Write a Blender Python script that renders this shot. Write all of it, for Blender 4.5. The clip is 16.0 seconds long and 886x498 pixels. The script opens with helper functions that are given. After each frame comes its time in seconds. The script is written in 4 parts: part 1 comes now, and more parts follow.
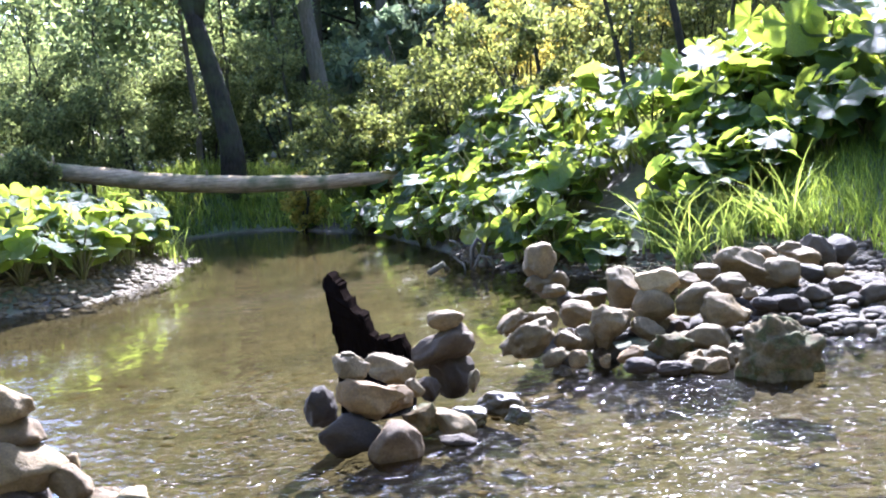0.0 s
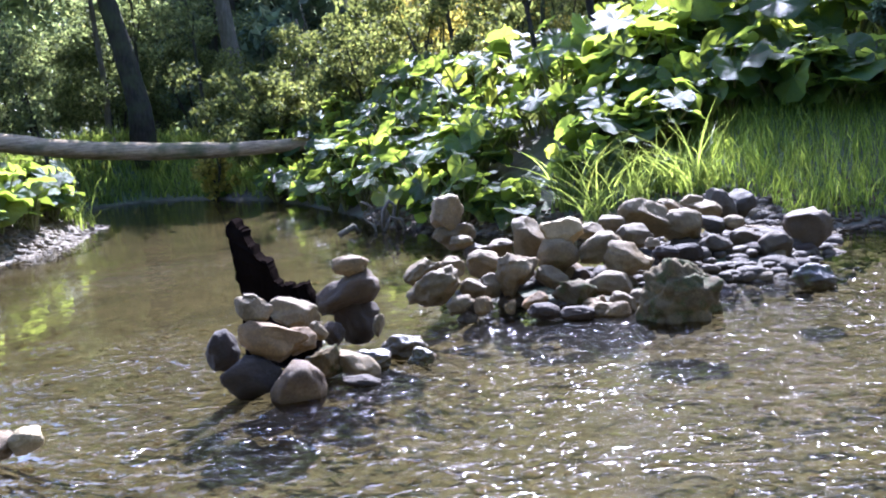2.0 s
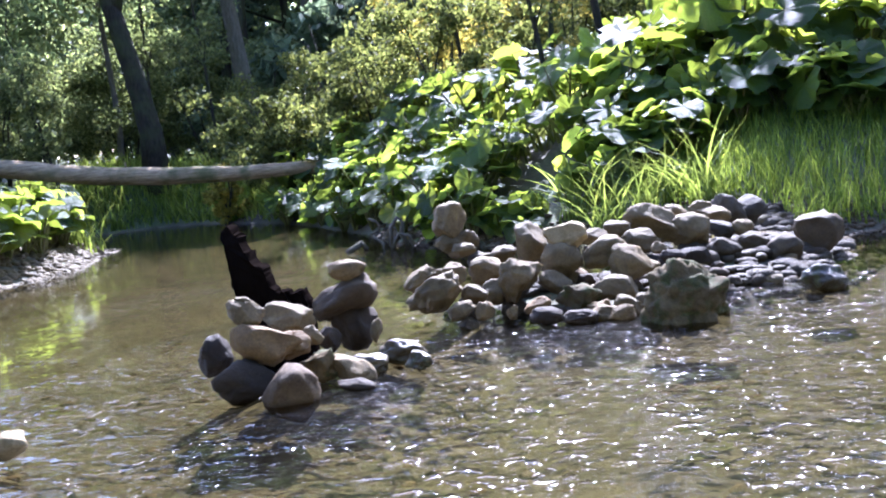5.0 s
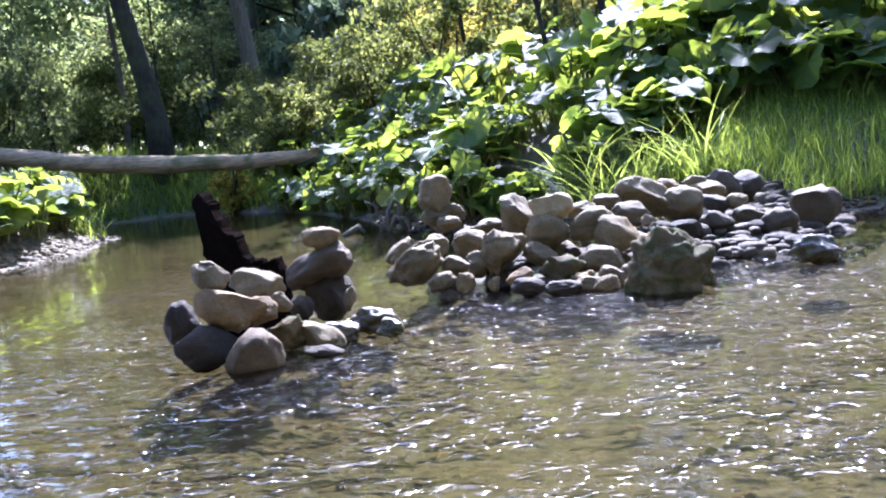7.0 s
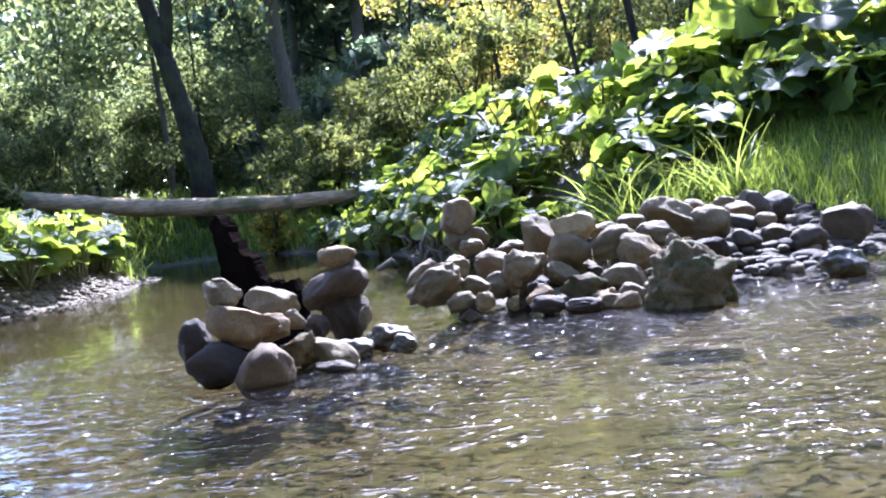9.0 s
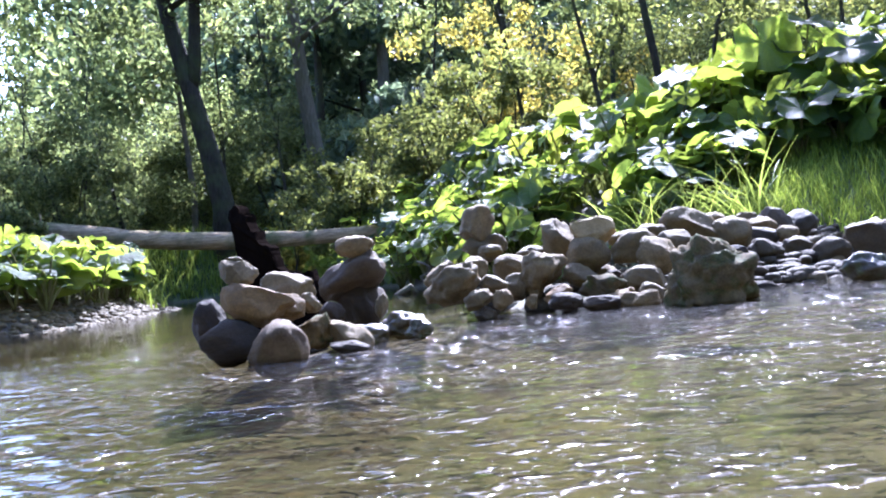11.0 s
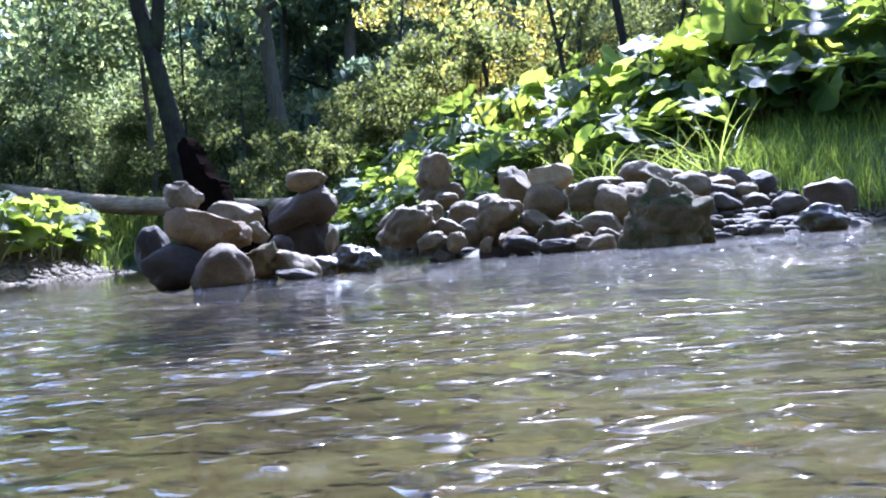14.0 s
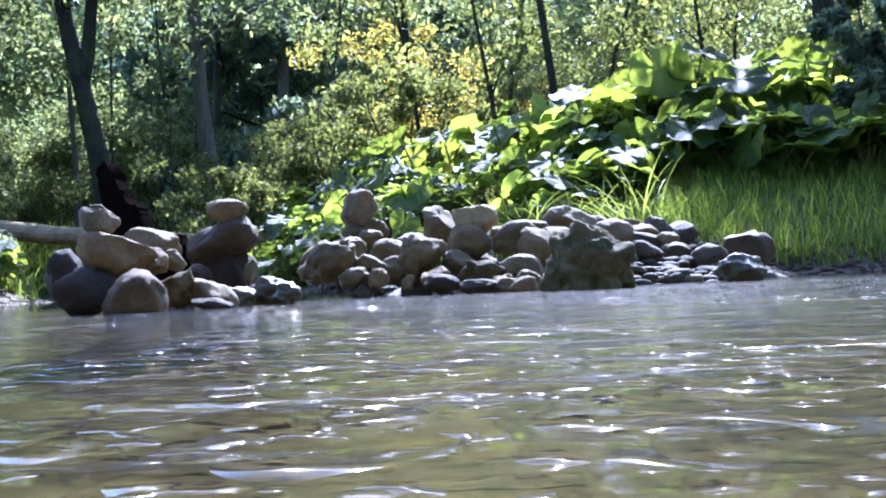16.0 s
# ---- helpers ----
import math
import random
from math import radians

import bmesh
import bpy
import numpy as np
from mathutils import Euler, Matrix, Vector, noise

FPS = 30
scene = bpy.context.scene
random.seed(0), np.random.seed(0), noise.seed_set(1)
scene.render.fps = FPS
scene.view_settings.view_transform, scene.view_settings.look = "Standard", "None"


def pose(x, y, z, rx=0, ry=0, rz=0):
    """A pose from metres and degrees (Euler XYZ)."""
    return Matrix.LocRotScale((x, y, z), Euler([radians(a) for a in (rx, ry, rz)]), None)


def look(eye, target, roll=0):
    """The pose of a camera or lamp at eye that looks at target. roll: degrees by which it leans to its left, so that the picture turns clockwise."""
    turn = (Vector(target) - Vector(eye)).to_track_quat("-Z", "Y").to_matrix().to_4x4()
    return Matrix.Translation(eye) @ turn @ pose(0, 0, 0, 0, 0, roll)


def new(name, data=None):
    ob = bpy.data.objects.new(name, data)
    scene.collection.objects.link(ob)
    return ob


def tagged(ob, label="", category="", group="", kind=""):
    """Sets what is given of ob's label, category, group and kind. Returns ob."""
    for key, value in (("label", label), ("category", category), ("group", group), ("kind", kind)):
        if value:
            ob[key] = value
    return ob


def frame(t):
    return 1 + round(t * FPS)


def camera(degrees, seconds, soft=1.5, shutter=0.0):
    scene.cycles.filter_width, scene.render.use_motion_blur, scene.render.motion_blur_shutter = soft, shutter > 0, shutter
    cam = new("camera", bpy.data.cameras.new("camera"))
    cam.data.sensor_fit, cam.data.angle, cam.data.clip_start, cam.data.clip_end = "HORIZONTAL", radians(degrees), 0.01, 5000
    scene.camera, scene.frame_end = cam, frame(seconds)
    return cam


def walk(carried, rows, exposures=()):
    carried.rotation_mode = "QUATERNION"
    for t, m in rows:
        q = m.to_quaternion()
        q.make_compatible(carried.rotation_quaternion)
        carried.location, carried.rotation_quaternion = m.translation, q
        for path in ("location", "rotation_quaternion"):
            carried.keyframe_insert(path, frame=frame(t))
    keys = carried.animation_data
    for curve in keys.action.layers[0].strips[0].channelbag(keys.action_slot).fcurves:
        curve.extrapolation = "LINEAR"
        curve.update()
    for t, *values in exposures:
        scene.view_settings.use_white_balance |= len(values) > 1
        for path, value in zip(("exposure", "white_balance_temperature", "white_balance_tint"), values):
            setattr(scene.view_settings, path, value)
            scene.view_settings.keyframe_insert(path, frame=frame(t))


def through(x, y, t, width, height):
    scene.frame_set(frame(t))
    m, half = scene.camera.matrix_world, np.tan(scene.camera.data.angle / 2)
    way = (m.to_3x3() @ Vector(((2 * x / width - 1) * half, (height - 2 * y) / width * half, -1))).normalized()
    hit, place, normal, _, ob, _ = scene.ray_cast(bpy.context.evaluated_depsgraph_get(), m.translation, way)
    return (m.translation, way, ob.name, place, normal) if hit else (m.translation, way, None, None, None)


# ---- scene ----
cam = camera(43.0, 16.0, soft=2.0)

PATH = [
    (0, (0.481, -0.172, 0.973), (0.148, 1.79, 0.769), -5.7),
    (0.5, (0.498, -0.192, 0.92), (0.226, 1.773, 0.669), -6.2),
    (1, (0.506, -0.18, 0.889), (0.266, 1.79, 0.637), -6.2),
    (1.5, (0.522, -0.185, 0.871), (0.313, 1.79, 0.63), -5.1),
    (2, (0.519, -0.18, 0.846), (0.327, 1.794, 0.591), -5.4),
    (2.5, (0.51, -0.169, 0.824), (0.307, 1.806, 0.584), -5.2),
    (3, (0.503, -0.162, 0.805), (0.267, 1.811, 0.583), -5.7),
    (3.5, (0.523, -0.15, 0.796), (0.296, 1.824, 0.575), -5.7),
    (6, (0.614, -0.054, 0.654), (0.38, 1.924, 0.466), -6.8),
    (6.5, (0.649, -0.022, 0.612), (0.405, 1.952, 0.406), -7.0),
    (7, (0.697, 0.021, 0.594), (0.443, 1.995, 0.397), -6.3),
    (7.5, (0.732, 0.032, 0.573), (0.531, 2.015, 0.402), -6.4),
    (8, (0.78, 0.036, 0.547), (0.559, 2.017, 0.385), -5.9),
    (8.5, (0.799, 0.062, 0.53), (0.53, 2.041, 0.423), -7.6),
    (9, (0.798, 0.058, 0.475), (0.465, 2.027, 0.372), -7.3),
    (9.5, (0.8, 0.061, 0.402), (0.441, 2.027, 0.335), -7.5),
    (12, (0.768, 0.104, 0.153), (0.409, 2.072, 0.169), -5.5),
    (12.5, (0.775, 0.138, 0.116), (0.414, 2.105, 0.115), -5.7),
    (13, (0.774, 0.158, 0.105), (0.434, 2.128, 0.153), -3.7),
    (13.5, (0.78, 0.161, 0.076), (0.488, 2.139, 0.093), -3.9),
    (14, (0.79, 0.152, 0.064), (0.491, 2.13, 0.045), -4.6),
    (14.5, (0.801, 0.169, 0.057), (0.548, 2.153, 0.074), -3.7),
    (15, (0.808, 0.169, 0.049), (0.551, 2.153, 0.058), -2.6),
    (15.5, (0.805, 0.173, 0.05), (0.605, 2.162, 0.091), -2.5),
    (16, (0.806, 0.177, 0.034), (0.639, 2.17, 0.088), -2.5),
]
walk(cam, [(t, look(eye, target, roll)) for t, eye, target, roll in PATH], exposures=[(0, 3.3, 5200, 24), (1.0, 2.9, 5030, 27), (9, 2.95, 5000, 27), (16, 2.65, 4740, 24)])

# ---- light ----
SUN_AZ, SUN_EL = 5.0, 45.0          # degrees right of +y, above the horizon
world = bpy.data.worlds.new("sky")
scene.world = world
world.use_nodes = True
wn = world.node_tree.nodes
sky = wn.new("ShaderNodeTexSky")
sky.sky_type = "NISHITA"
sky.sun_disc = False
sky.sun_elevation = radians(SUN_EL)
sky.sun_rotation = radians(SUN_AZ)
sky.air_density = 1.0
sky.dust_density = 1.6
sky.ozone_density = 1.0
wn["Background"].inputs["Strength"].default_value = 0.12
world.node_tree.links.new(sky.outputs["Color"], wn["Background"].inputs["Color"])

sun_data = bpy.data.lights.new("sun", "SUN")
sun_data.energy = 5.0
sun_data.angle = radians(0.5)
sun_data.color = (1.0, 0.94, 0.84)
sun = new("sun", sun_data)
sun_way = Vector((math.sin(radians(SUN_AZ)) * math.cos(radians(SUN_EL)), math.cos(radians(SUN_AZ)) * math.cos(radians(SUN_EL)), math.sin(radians(SUN_EL))))
sun.matrix_world = look(sun_way * 60, (0, 0, 0))


# ---- materials ----
def material(name):
    m = bpy.data.materials.new(name)
    m.use_nodes = True
    nt = m.node_tree
    nt.nodes.clear()
    out = nt.nodes.new("ShaderNodeOutputMaterial")
    return m, nt, out


def node(nt, kind, **sets):
    n = nt.nodes.new(kind)
    for key, value in sets.items():
        n.inputs[key.replace("_", " ")].default_value = value
    return n


def coords(nt):
    return nt.nodes.new("ShaderNodeTexCoord").outputs["Object"]


def noise_tex(nt, scale, detail=5, rough=0.6, vec=None):
    n = node(nt, "ShaderNodeTexNoise", Scale=scale, Detail=detail, Roughness=rough)
    nt.links.new(vec or coords(nt), n.inputs["Vector"])
    return n.outputs["Fac"]


def ramp(nt, fac, *stops):
    r = nt.nodes.new("ShaderNodeValToRGB")
    el = r.color_ramp.elements
    while len(el) < len(stops):
        el.new(0.5)
    for e, (p, c) in zip(el, stops):
        e.position, e.color = p, (*c, 1)
    nt.links.new(fac, r.inputs["Fac"])
    return r.outputs["Color"]


def mix(nt, fac, a, b, blend="MIX"):
    m = nt.nodes.new("ShaderNodeMix")
    m.data_type, m.blend_type = "RGBA", blend
    for value, slot in ((fac, 0), (a, 6), (b, 7)):
        if hasattr(value, "is_linked"):
            nt.links.new(value, m.inputs[slot])
        else:
            m.inputs[slot].default_value = value if slot == 0 else (*value, 1)
    return m.outputs[2]


def bump(nt, height, strength, distance):
    b = node(nt, "ShaderNodeBump", Strength=strength, Distance=distance)
    nt.links.new(height, b.inputs["Height"])
    return b.outputs["Normal"]


def stone_material(name, dark, mid, light, rough=0.75, moss=0.0, wet=0.0):
    m, nt, out = material(name)
    p = node(nt, "ShaderNodeBsdfPrincipled", Roughness=rough)
    p.inputs["Specular IOR Level"].default_value = 0.3
    info = nt.nodes.new("ShaderNodeObjectInfo")
    tc = nt.nodes.new("ShaderNodeTexCoord")
    shift = nt.nodes.new("ShaderNodeVectorMath")
    shift.operation = "ADD"
    nt.links.new(tc.outputs["Object"], shift.inputs[0])
    nt.links.new(info.outputs["Location"], shift.inputs[1])
    vec = shift.outputs["Vector"]
    big = noise_tex(nt, 12, 8, 0.7, vec)
    fine = noise_tex(nt, 140, 4, 0.7, vec)
    c = ramp(nt, big, (0.3, dark), (0.5, mid), (0.72, light))
    c = mix(nt, 0.22, c, ramp(nt, fine, (0.35, tuple(v * 0.45 for v in mid)), (0.65, tuple(min(1, v * 1.6) for v in light))), "MIX")
    own = ramp(nt, info.outputs["Random"], (0.0, (0.7, 0.7, 0.72)), (0.5, (1, 0.97, 0.93)), (1.0, (1.25, 1.12, 0.98)))
    c = mix(nt, 1.0, c, own, "MULTIPLY")
    if moss:
        patch = ramp(nt, noise_tex(nt, 14, 6, 0.7, vec), (0.55 - moss * 0.3, (0, 0, 0)), (0.62 - moss * 0.2, (1, 1, 1)))
        green = ramp(nt, noise_tex(nt, 160, 3, 0.6, vec), (0.3, (0.018, 0.022, 0.007)), (0.7, (0.075, 0.075, 0.02)))
        c = mix(nt, patch, c, green)
    nt.links.new(c, p.inputs["Base Color"])
    if wet:
        p.inputs["Coat Weight"].default_value = wet
        p.inputs["Coat Roughness"].default_value = 0.15
    hgt = mix(nt, 0.5, ramp(nt, big, (0, (0, 0, 0)), (1, (1, 1, 1))), ramp(nt, fine, (0, (0, 0, 0)), (1, (1, 1, 1))))
    nt.links.new(bump(nt, hgt, 0.75, 0.014), p.inputs["Normal"])
    nt.links.new(p.outputs["BSDF"], out.inputs["Surface"])
    return m


def leaf_material(name, dark, light, glow, rough=0.42, through=0.5, islands=True, veins=0.0):
    """A leaf that lets light through."""
    m, nt, out = material(name)
    p = node(nt, "ShaderNodeBsdfPrincipled", Roughness=rough)
    p.inputs["Specular IOR Level"].default_value = 0.2 if veins else 0.08
    t = node(nt, "ShaderNodeBsdfTranslucent")
    if islands:
        rnd = nt.nodes.new("ShaderNodeNewGeometry").outputs["Random Per Island"]
    else:
        rnd = nt.nodes.new("ShaderNodeObjectInfo").outputs["Random"]
    c = ramp(nt, rnd, (0.0, dark), (0.8, light), (1.0, tuple(min(1, v * 1.3) for v in light)))
    g = ramp(nt, rnd, (0.0, tuple(v * 0.25 for v in glow)), (0.5, tuple(v * 0.55 for v in glow)), (0.88, glow), (1.0, (glow[0] * 1.25, glow[1] * 1.05, glow[2])))
    if veins:
        spots = ramp(nt, noise_tex(nt, 26, 5, 0.7), (0.3, (0.6, 0.6, 0.6)), (0.7, (1.15, 1.12, 1.0)))
        c = mix(nt, 1.0, c, spots, "MULTIPLY")
        g = mix(nt, 1.0, g, spots, "MULTIPLY")
        nt.links.new(bump(nt, noise_tex(nt, 30, 4, 0.6), 0.4, 0.02), p.inputs["Normal"])
    nt.links.new(c, p.inputs["Base Color"])
    nt.links.new(g, t.inputs["Color"])
    ms = nt.nodes.new("ShaderNodeMixShader")
    ms.inputs["Fac"].default_value = through
    nt.links.new(p.outputs["BSDF"], ms.inputs[1])
    nt.links.new(t.outputs["BSDF"], ms.inputs[2])
    nt.links.new(ms.outputs["Shader"], out.inputs["Surface"])
    return m


def bark_material(name, dark, light, moss=0.0, grain=(1, 1, 0.2), shine=0.15):
    m, nt, out = material(name)
    p = node(nt, "ShaderNodeBsdfPrincipled", Roughness=0.95) if shine else node(nt, "ShaderNodeBsdfDiffuse")
    if shine:
        p.inputs["Specular IOR Level"].default_value = shine
    tc = nt.nodes.new("ShaderNodeTexCoord")
    mp = node(nt, "ShaderNodeMapping", Scale=grain)
    nt.links.new(tc.outputs["Object"], mp.inputs["Vector"])
    f = noise_tex(nt, 40, 6, 0.7, mp.outputs["Vector"])
    c = ramp(nt, f, (0.3, dark), (0.7, light))
    big = noise_tex(nt, 3, 3)
    c = mix(nt, ramp(nt, big, (0.45, (0, 0, 0)), (0.65, (moss, moss, moss))), c, (0.06, 0.075, 0.025))
    nt.links.new(c, p.inputs["Base Color" if shine else "Color"])
    nt.links.new(bump(nt, f, 0.8, 0.02), p.inputs["Normal"])
    nt.links.new(p.outputs["BSDF"], out.inputs["Surface"])
    return m


STONE = stone_material("river_stone", (0.0464, 0.0328, 0.0130), (0.1000, 0.0728, 0.0310), (0.1744, 0.1328, 0.0605))
TAN = stone_material("tan_stone", (0.0519, 0.0306, 0.0099), (0.1028, 0.0654, 0.0229), (0.1726, 0.1173, 0.0444))
PALE = stone_material("pale_stone", (0.1386, 0.1028, 0.0482), (0.2185, 0.1683, 0.0811), (0.2983, 0.2372, 0.1193))
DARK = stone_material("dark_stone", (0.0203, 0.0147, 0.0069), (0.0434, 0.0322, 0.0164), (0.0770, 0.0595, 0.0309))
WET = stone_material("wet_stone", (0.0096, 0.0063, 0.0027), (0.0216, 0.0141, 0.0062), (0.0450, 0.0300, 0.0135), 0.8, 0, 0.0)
MOSSY = stone_material("mossy_stone", (0.0263, 0.0187, 0.0069), (0.0646, 0.0476, 0.0184), (0.1403, 0.1037, 0.0428), 0.9, 0.24)
WETMOSS = stone_material("wet_mossy_stone", (0.0174, 0.0130, 0.0052), (0.0390, 0.0294, 0.0120), (0.0782, 0.0604, 0.0258), 0.45, 0.1, 0.3)
MATS = {"craggy": STONE, "stone": STONE, "tan": TAN, "pale": PALE, "dark": DARK, "wet": WET, "mossy": MOSSY, "wetmoss": WETMOSS}

BUTTERBUR = leaf_material("butterbur_leaf", (0.022, 0.055, 0.016), (0.05, 0.1, 0.03), (0.44, 0.56, 0.06), 0.42, 0.6, False, 1.0)
STALK = leaf_material("butterbur_stalk", (0.1, 0.09, 0.04), (0.16, 0.17, 0.06), (0.2, 0.25, 0.05), 0.5, 0.2, False)
SHRUB_LEAF = leaf_material("shrub_leaf", (0.045, 0.06, 0.022), (0.11, 0.125, 0.045), (0.31, 0.34, 0.075), 0.6, 0.5)
YELLOW_LEAF = leaf_material("yellowing_leaf", (0.1, 0.1, 0.02), (0.2, 0.19, 0.04), (0.65, 0.55, 0.09), 0.5, 0.55)
TREE_LEAF = leaf_material("tree_leaf", (0.035, 0.055, 0.022), (0.09, 0.115, 0.045), (0.42, 0.5, 0.17), 0.5, 0.58)
WILLOW_LEAF = leaf_material("willow_leaf", (0.055, 0.07, 0.03), (0.12, 0.135, 0.055), (0.29, 0.34, 0.1), 0.7, 0.52)
DARK_LEAF = leaf_material("conifer_needle", (0.04, 0.065, 0.045), (0.09, 0.13, 0.08), (0.42, 0.52, 0.26), 0.6, 0.5)
GRASS = leaf_material("grass_blade", (0.03, 0.06, 0.013), (0.08, 0.125, 0.025), (0.42, 0.55, 0.06), 0.45, 0.55)
SEDGE = leaf_material("sedge_blade", (0.055, 0.09, 0.02), (0.13, 0.18, 0.04), (0.5, 0.6, 0.09), 0.45, 0.5)
DRY_GRASS = leaf_material("dry_grass_blade", (0.22, 0.19, 0.1), (0.4, 0.36, 0.2), (0.4, 0.34, 0.15), 0.6, 0.3)
BARK = bark_material("bark", (0.014, 0.012, 0.009), (0.05, 0.042, 0.03), 0.5)
PALE_BARK = bark_material("pale_bark", (0.06, 0.052, 0.04), (0.16, 0.14, 0.105), 0.3)
BROWN = stone_material("brown_stone", (0.0307, 0.0180, 0.0074), (0.0645, 0.0405, 0.0162), (0.1095, 0.0750, 0.0317))
MATS["brown"] = BROWN
LOG = bark_material("weathered_log", (0.125, 0.085, 0.044), (0.46, 0.34, 0.2), 0.8, (0.12, 1, 1))
DARKWOOD = bark_material("rotten_wood", (0.004, 0.003, 0.0025), (0.008, 0.006, 0.005), 0.0, (1, 1, 0.2), 0.0)


def soil_material():
    m, nt, out = material("bank_soil")
    p = node(nt, "ShaderNodeBsdfPrincipled", Roughness=0.9)
    vec = coords(nt)
    big = noise_tex(nt, 0.7, 5, 0.6, vec)
    fine = noise_tex(nt, 22, 6, 0.7, vec)
    green = ramp(nt, fine, (0.3, (0.02, 0.03, 0.008)), (0.7, (0.075, 0.1, 0.025)))
    brown = ramp(nt, fine, (0.3, (0.022, 0.016, 0.01)), (0.7, (0.085, 0.065, 0.042)))
    land = mix(nt, ramp(nt, big, (0.42, (0, 0, 0)), (0.58, (1, 1, 1))), green, brown)
    # bed of the brook: gravel and brown silt, by its depth below the water
    cell = node(nt, "ShaderNodeTexVoronoi", Scale=16.0)
    nt.links.new(vec, cell.inputs["Vector"])
    gravel = ramp(nt, cell.outputs["Color"], (0.0, (0.03, 0.024, 0.014)), (0.5, (0.085, 0.068, 0.042)), (1.0, (0.2, 0.17, 0.115)))
    silt = ramp(nt, noise_tex(nt, 2.2, 6, 0.65, vec), (0.35, (0.024, 0.02, 0.01)), (0.65, (0.092, 0.074, 0.038)))
    bed = mix(nt, 0.6, gravel, silt)
    sep = nt.nodes.new("ShaderNodeSeparateXYZ")
    nt.links.new(vec, sep.inputs["Vector"])
    rng = node(nt, "ShaderNodeMapRange")
    rng.inputs["From Min"].default_value, rng.inputs["From Max"].default_value = -0.03, 0.015
    nt.links.new(sep.outputs["Z"], rng.inputs["Value"])
    nt.links.new(mix(nt, rng.outputs["Result"], bed, land), p.inputs["Base Color"])
    nt.links.new(bump(nt, fine, 0.6, 0.03), p.inputs["Normal"])
    nt.links.new(p.outputs["BSDF"], out.inputs["Surface"])
    return m


def water_material():
    m, nt, out = material("brook_water")
    vec = coords(nt)
    # gentle swell, with scattered steep wavelets that catch the sun
    swell = noise_tex(nt, 8, 2, 0.5, vec)
    crest = ramp(nt, noise_tex(nt, 17, 1, 0.5, vec), (0.57, (0, 0, 0)), (0.76, (1, 1, 1)))
    fleck = ramp(nt, noise_tex(nt, 38, 1, 0.5, vec), (0.6, (0, 0, 0)), (0.78, (1, 1, 1)))
    h = mix(nt, 0.6, ramp(nt, swell, (0, (0, 0, 0)), (1, (1, 1, 1))), mix(nt, 0.4, crest, fleck))
    # the riffle is livelier than the pool
    where = nt.nodes.new("ShaderNodeNewGeometry").outputs["Position"]
    far = nt.nodes.new("ShaderNodeVectorMath")
    far.operation = "DISTANCE"
    far.inputs[1].default_value = (1.0, 1.4, LEVEL)
    nt.links.new(where, far.inputs[0])
    calm = node(nt, "ShaderNodeMapRange")
    for key, value in (("From Min", 2.3), ("From Max", 4.2), ("To Min", 1.0), ("To Max", 0.1)):
        calm.inputs[key].default_value = value
    nt.links.new(far.outputs["Value"], calm.inputs["Value"])
    bp = node(nt, "ShaderNodeBump")
    # rougher where the brook races past the cairn on its outer side
    side = nt.nodes.new("ShaderNodeSeparateXYZ")
    nt.links.new(where, side.inputs["Vector"])
    race = node(nt, "ShaderNodeMapRange")
    for key, value in (("From Min", -0.1), ("From Max", 0.7), ("To Min", 0.065), ("To Max", 0.036)):
        race.inputs[key].default_value = value
    nt.links.new(side.outputs["X"], race.inputs["Value"])
    # and in the chute below the big boulder
    chute = nt.nodes.new("ShaderNodeVectorMath")
    chute.operation = "DISTANCE"
    chute.inputs[1].default_value = (1.25, 3.0, LEVEL)
    nt.links.new(where, chute.inputs[0])
    lively = node(nt, "ShaderNodeMapRange")
    for key, value in (("From Min", 0.55), ("From Max", 1.0), ("To Min", 1.5), ("To Max", 1.0)):
        lively.inputs[key].default_value = value
    nt.links.new(chute.outputs["Value"], lively.inputs["Value"])
    steep = nt.nodes.new("ShaderNodeMath")
    steep.operation = "MULTIPLY"
    nt.links.new(race.outputs["Result"], steep.inputs[0])
    nt.links.new(lively.outputs["Result"], steep.inputs[1])
    nt.links.new(steep.outputs["Value"], bp.inputs["Distance"])
    nt.links.new(h, bp.inputs["Height"])
    # a smooth tongue in the middle of the lower pool, and patches of livelier water
    tongue = nt.nodes.new("ShaderNodeVectorMath")
    tongue.operation = "DISTANCE"
    tongue.inputs[1].default_value = (0.55, 1.9, LEVEL)
    nt.links.new(where, tongue.inputs[0])
    smooth = node(nt, "ShaderNodeMapRange")
    for key, value in (("From Min", 0.4), ("From Max", 1.0), ("To Min", 0.35), ("To Max", 1.0)):
        smooth.inputs[key].default_value = value
    nt.links.new(tongue.outputs["Value"], smooth.inputs["Value"])
    patch = node(nt, "ShaderNodeMapRange")
    for key, value in (("From Min", 0.42), ("From Max", 0.56), ("To Min", 0.25), ("To Max", 1.1)):
        patch.inputs[key].default_value = value
    nt.links.new(noise_tex(nt, 2.3, 2, 0.5, where), patch.inputs["Value"])
    product = calm.outputs["Result"]
    for factor in (smooth, patch):
        times = nt.nodes.new("ShaderNodeMath")
        times.operation = "MULTIPLY"
        nt.links.new(product, times.inputs[0])
        nt.links.new(factor.outputs["Result"], times.inputs[1])
        product = times.outputs["Value"]
    nt.links.new(product, bp.inputs["Strength"])
    n = bp.outputs["Normal"]
    clear = node(nt, "ShaderNodeBsdfTransparent", Color=(0.53, 0.5, 0.35, 1))
    gloss = node(nt, "ShaderNodeBsdfGlossy")
    fine = node(nt, "ShaderNodeMapRange")
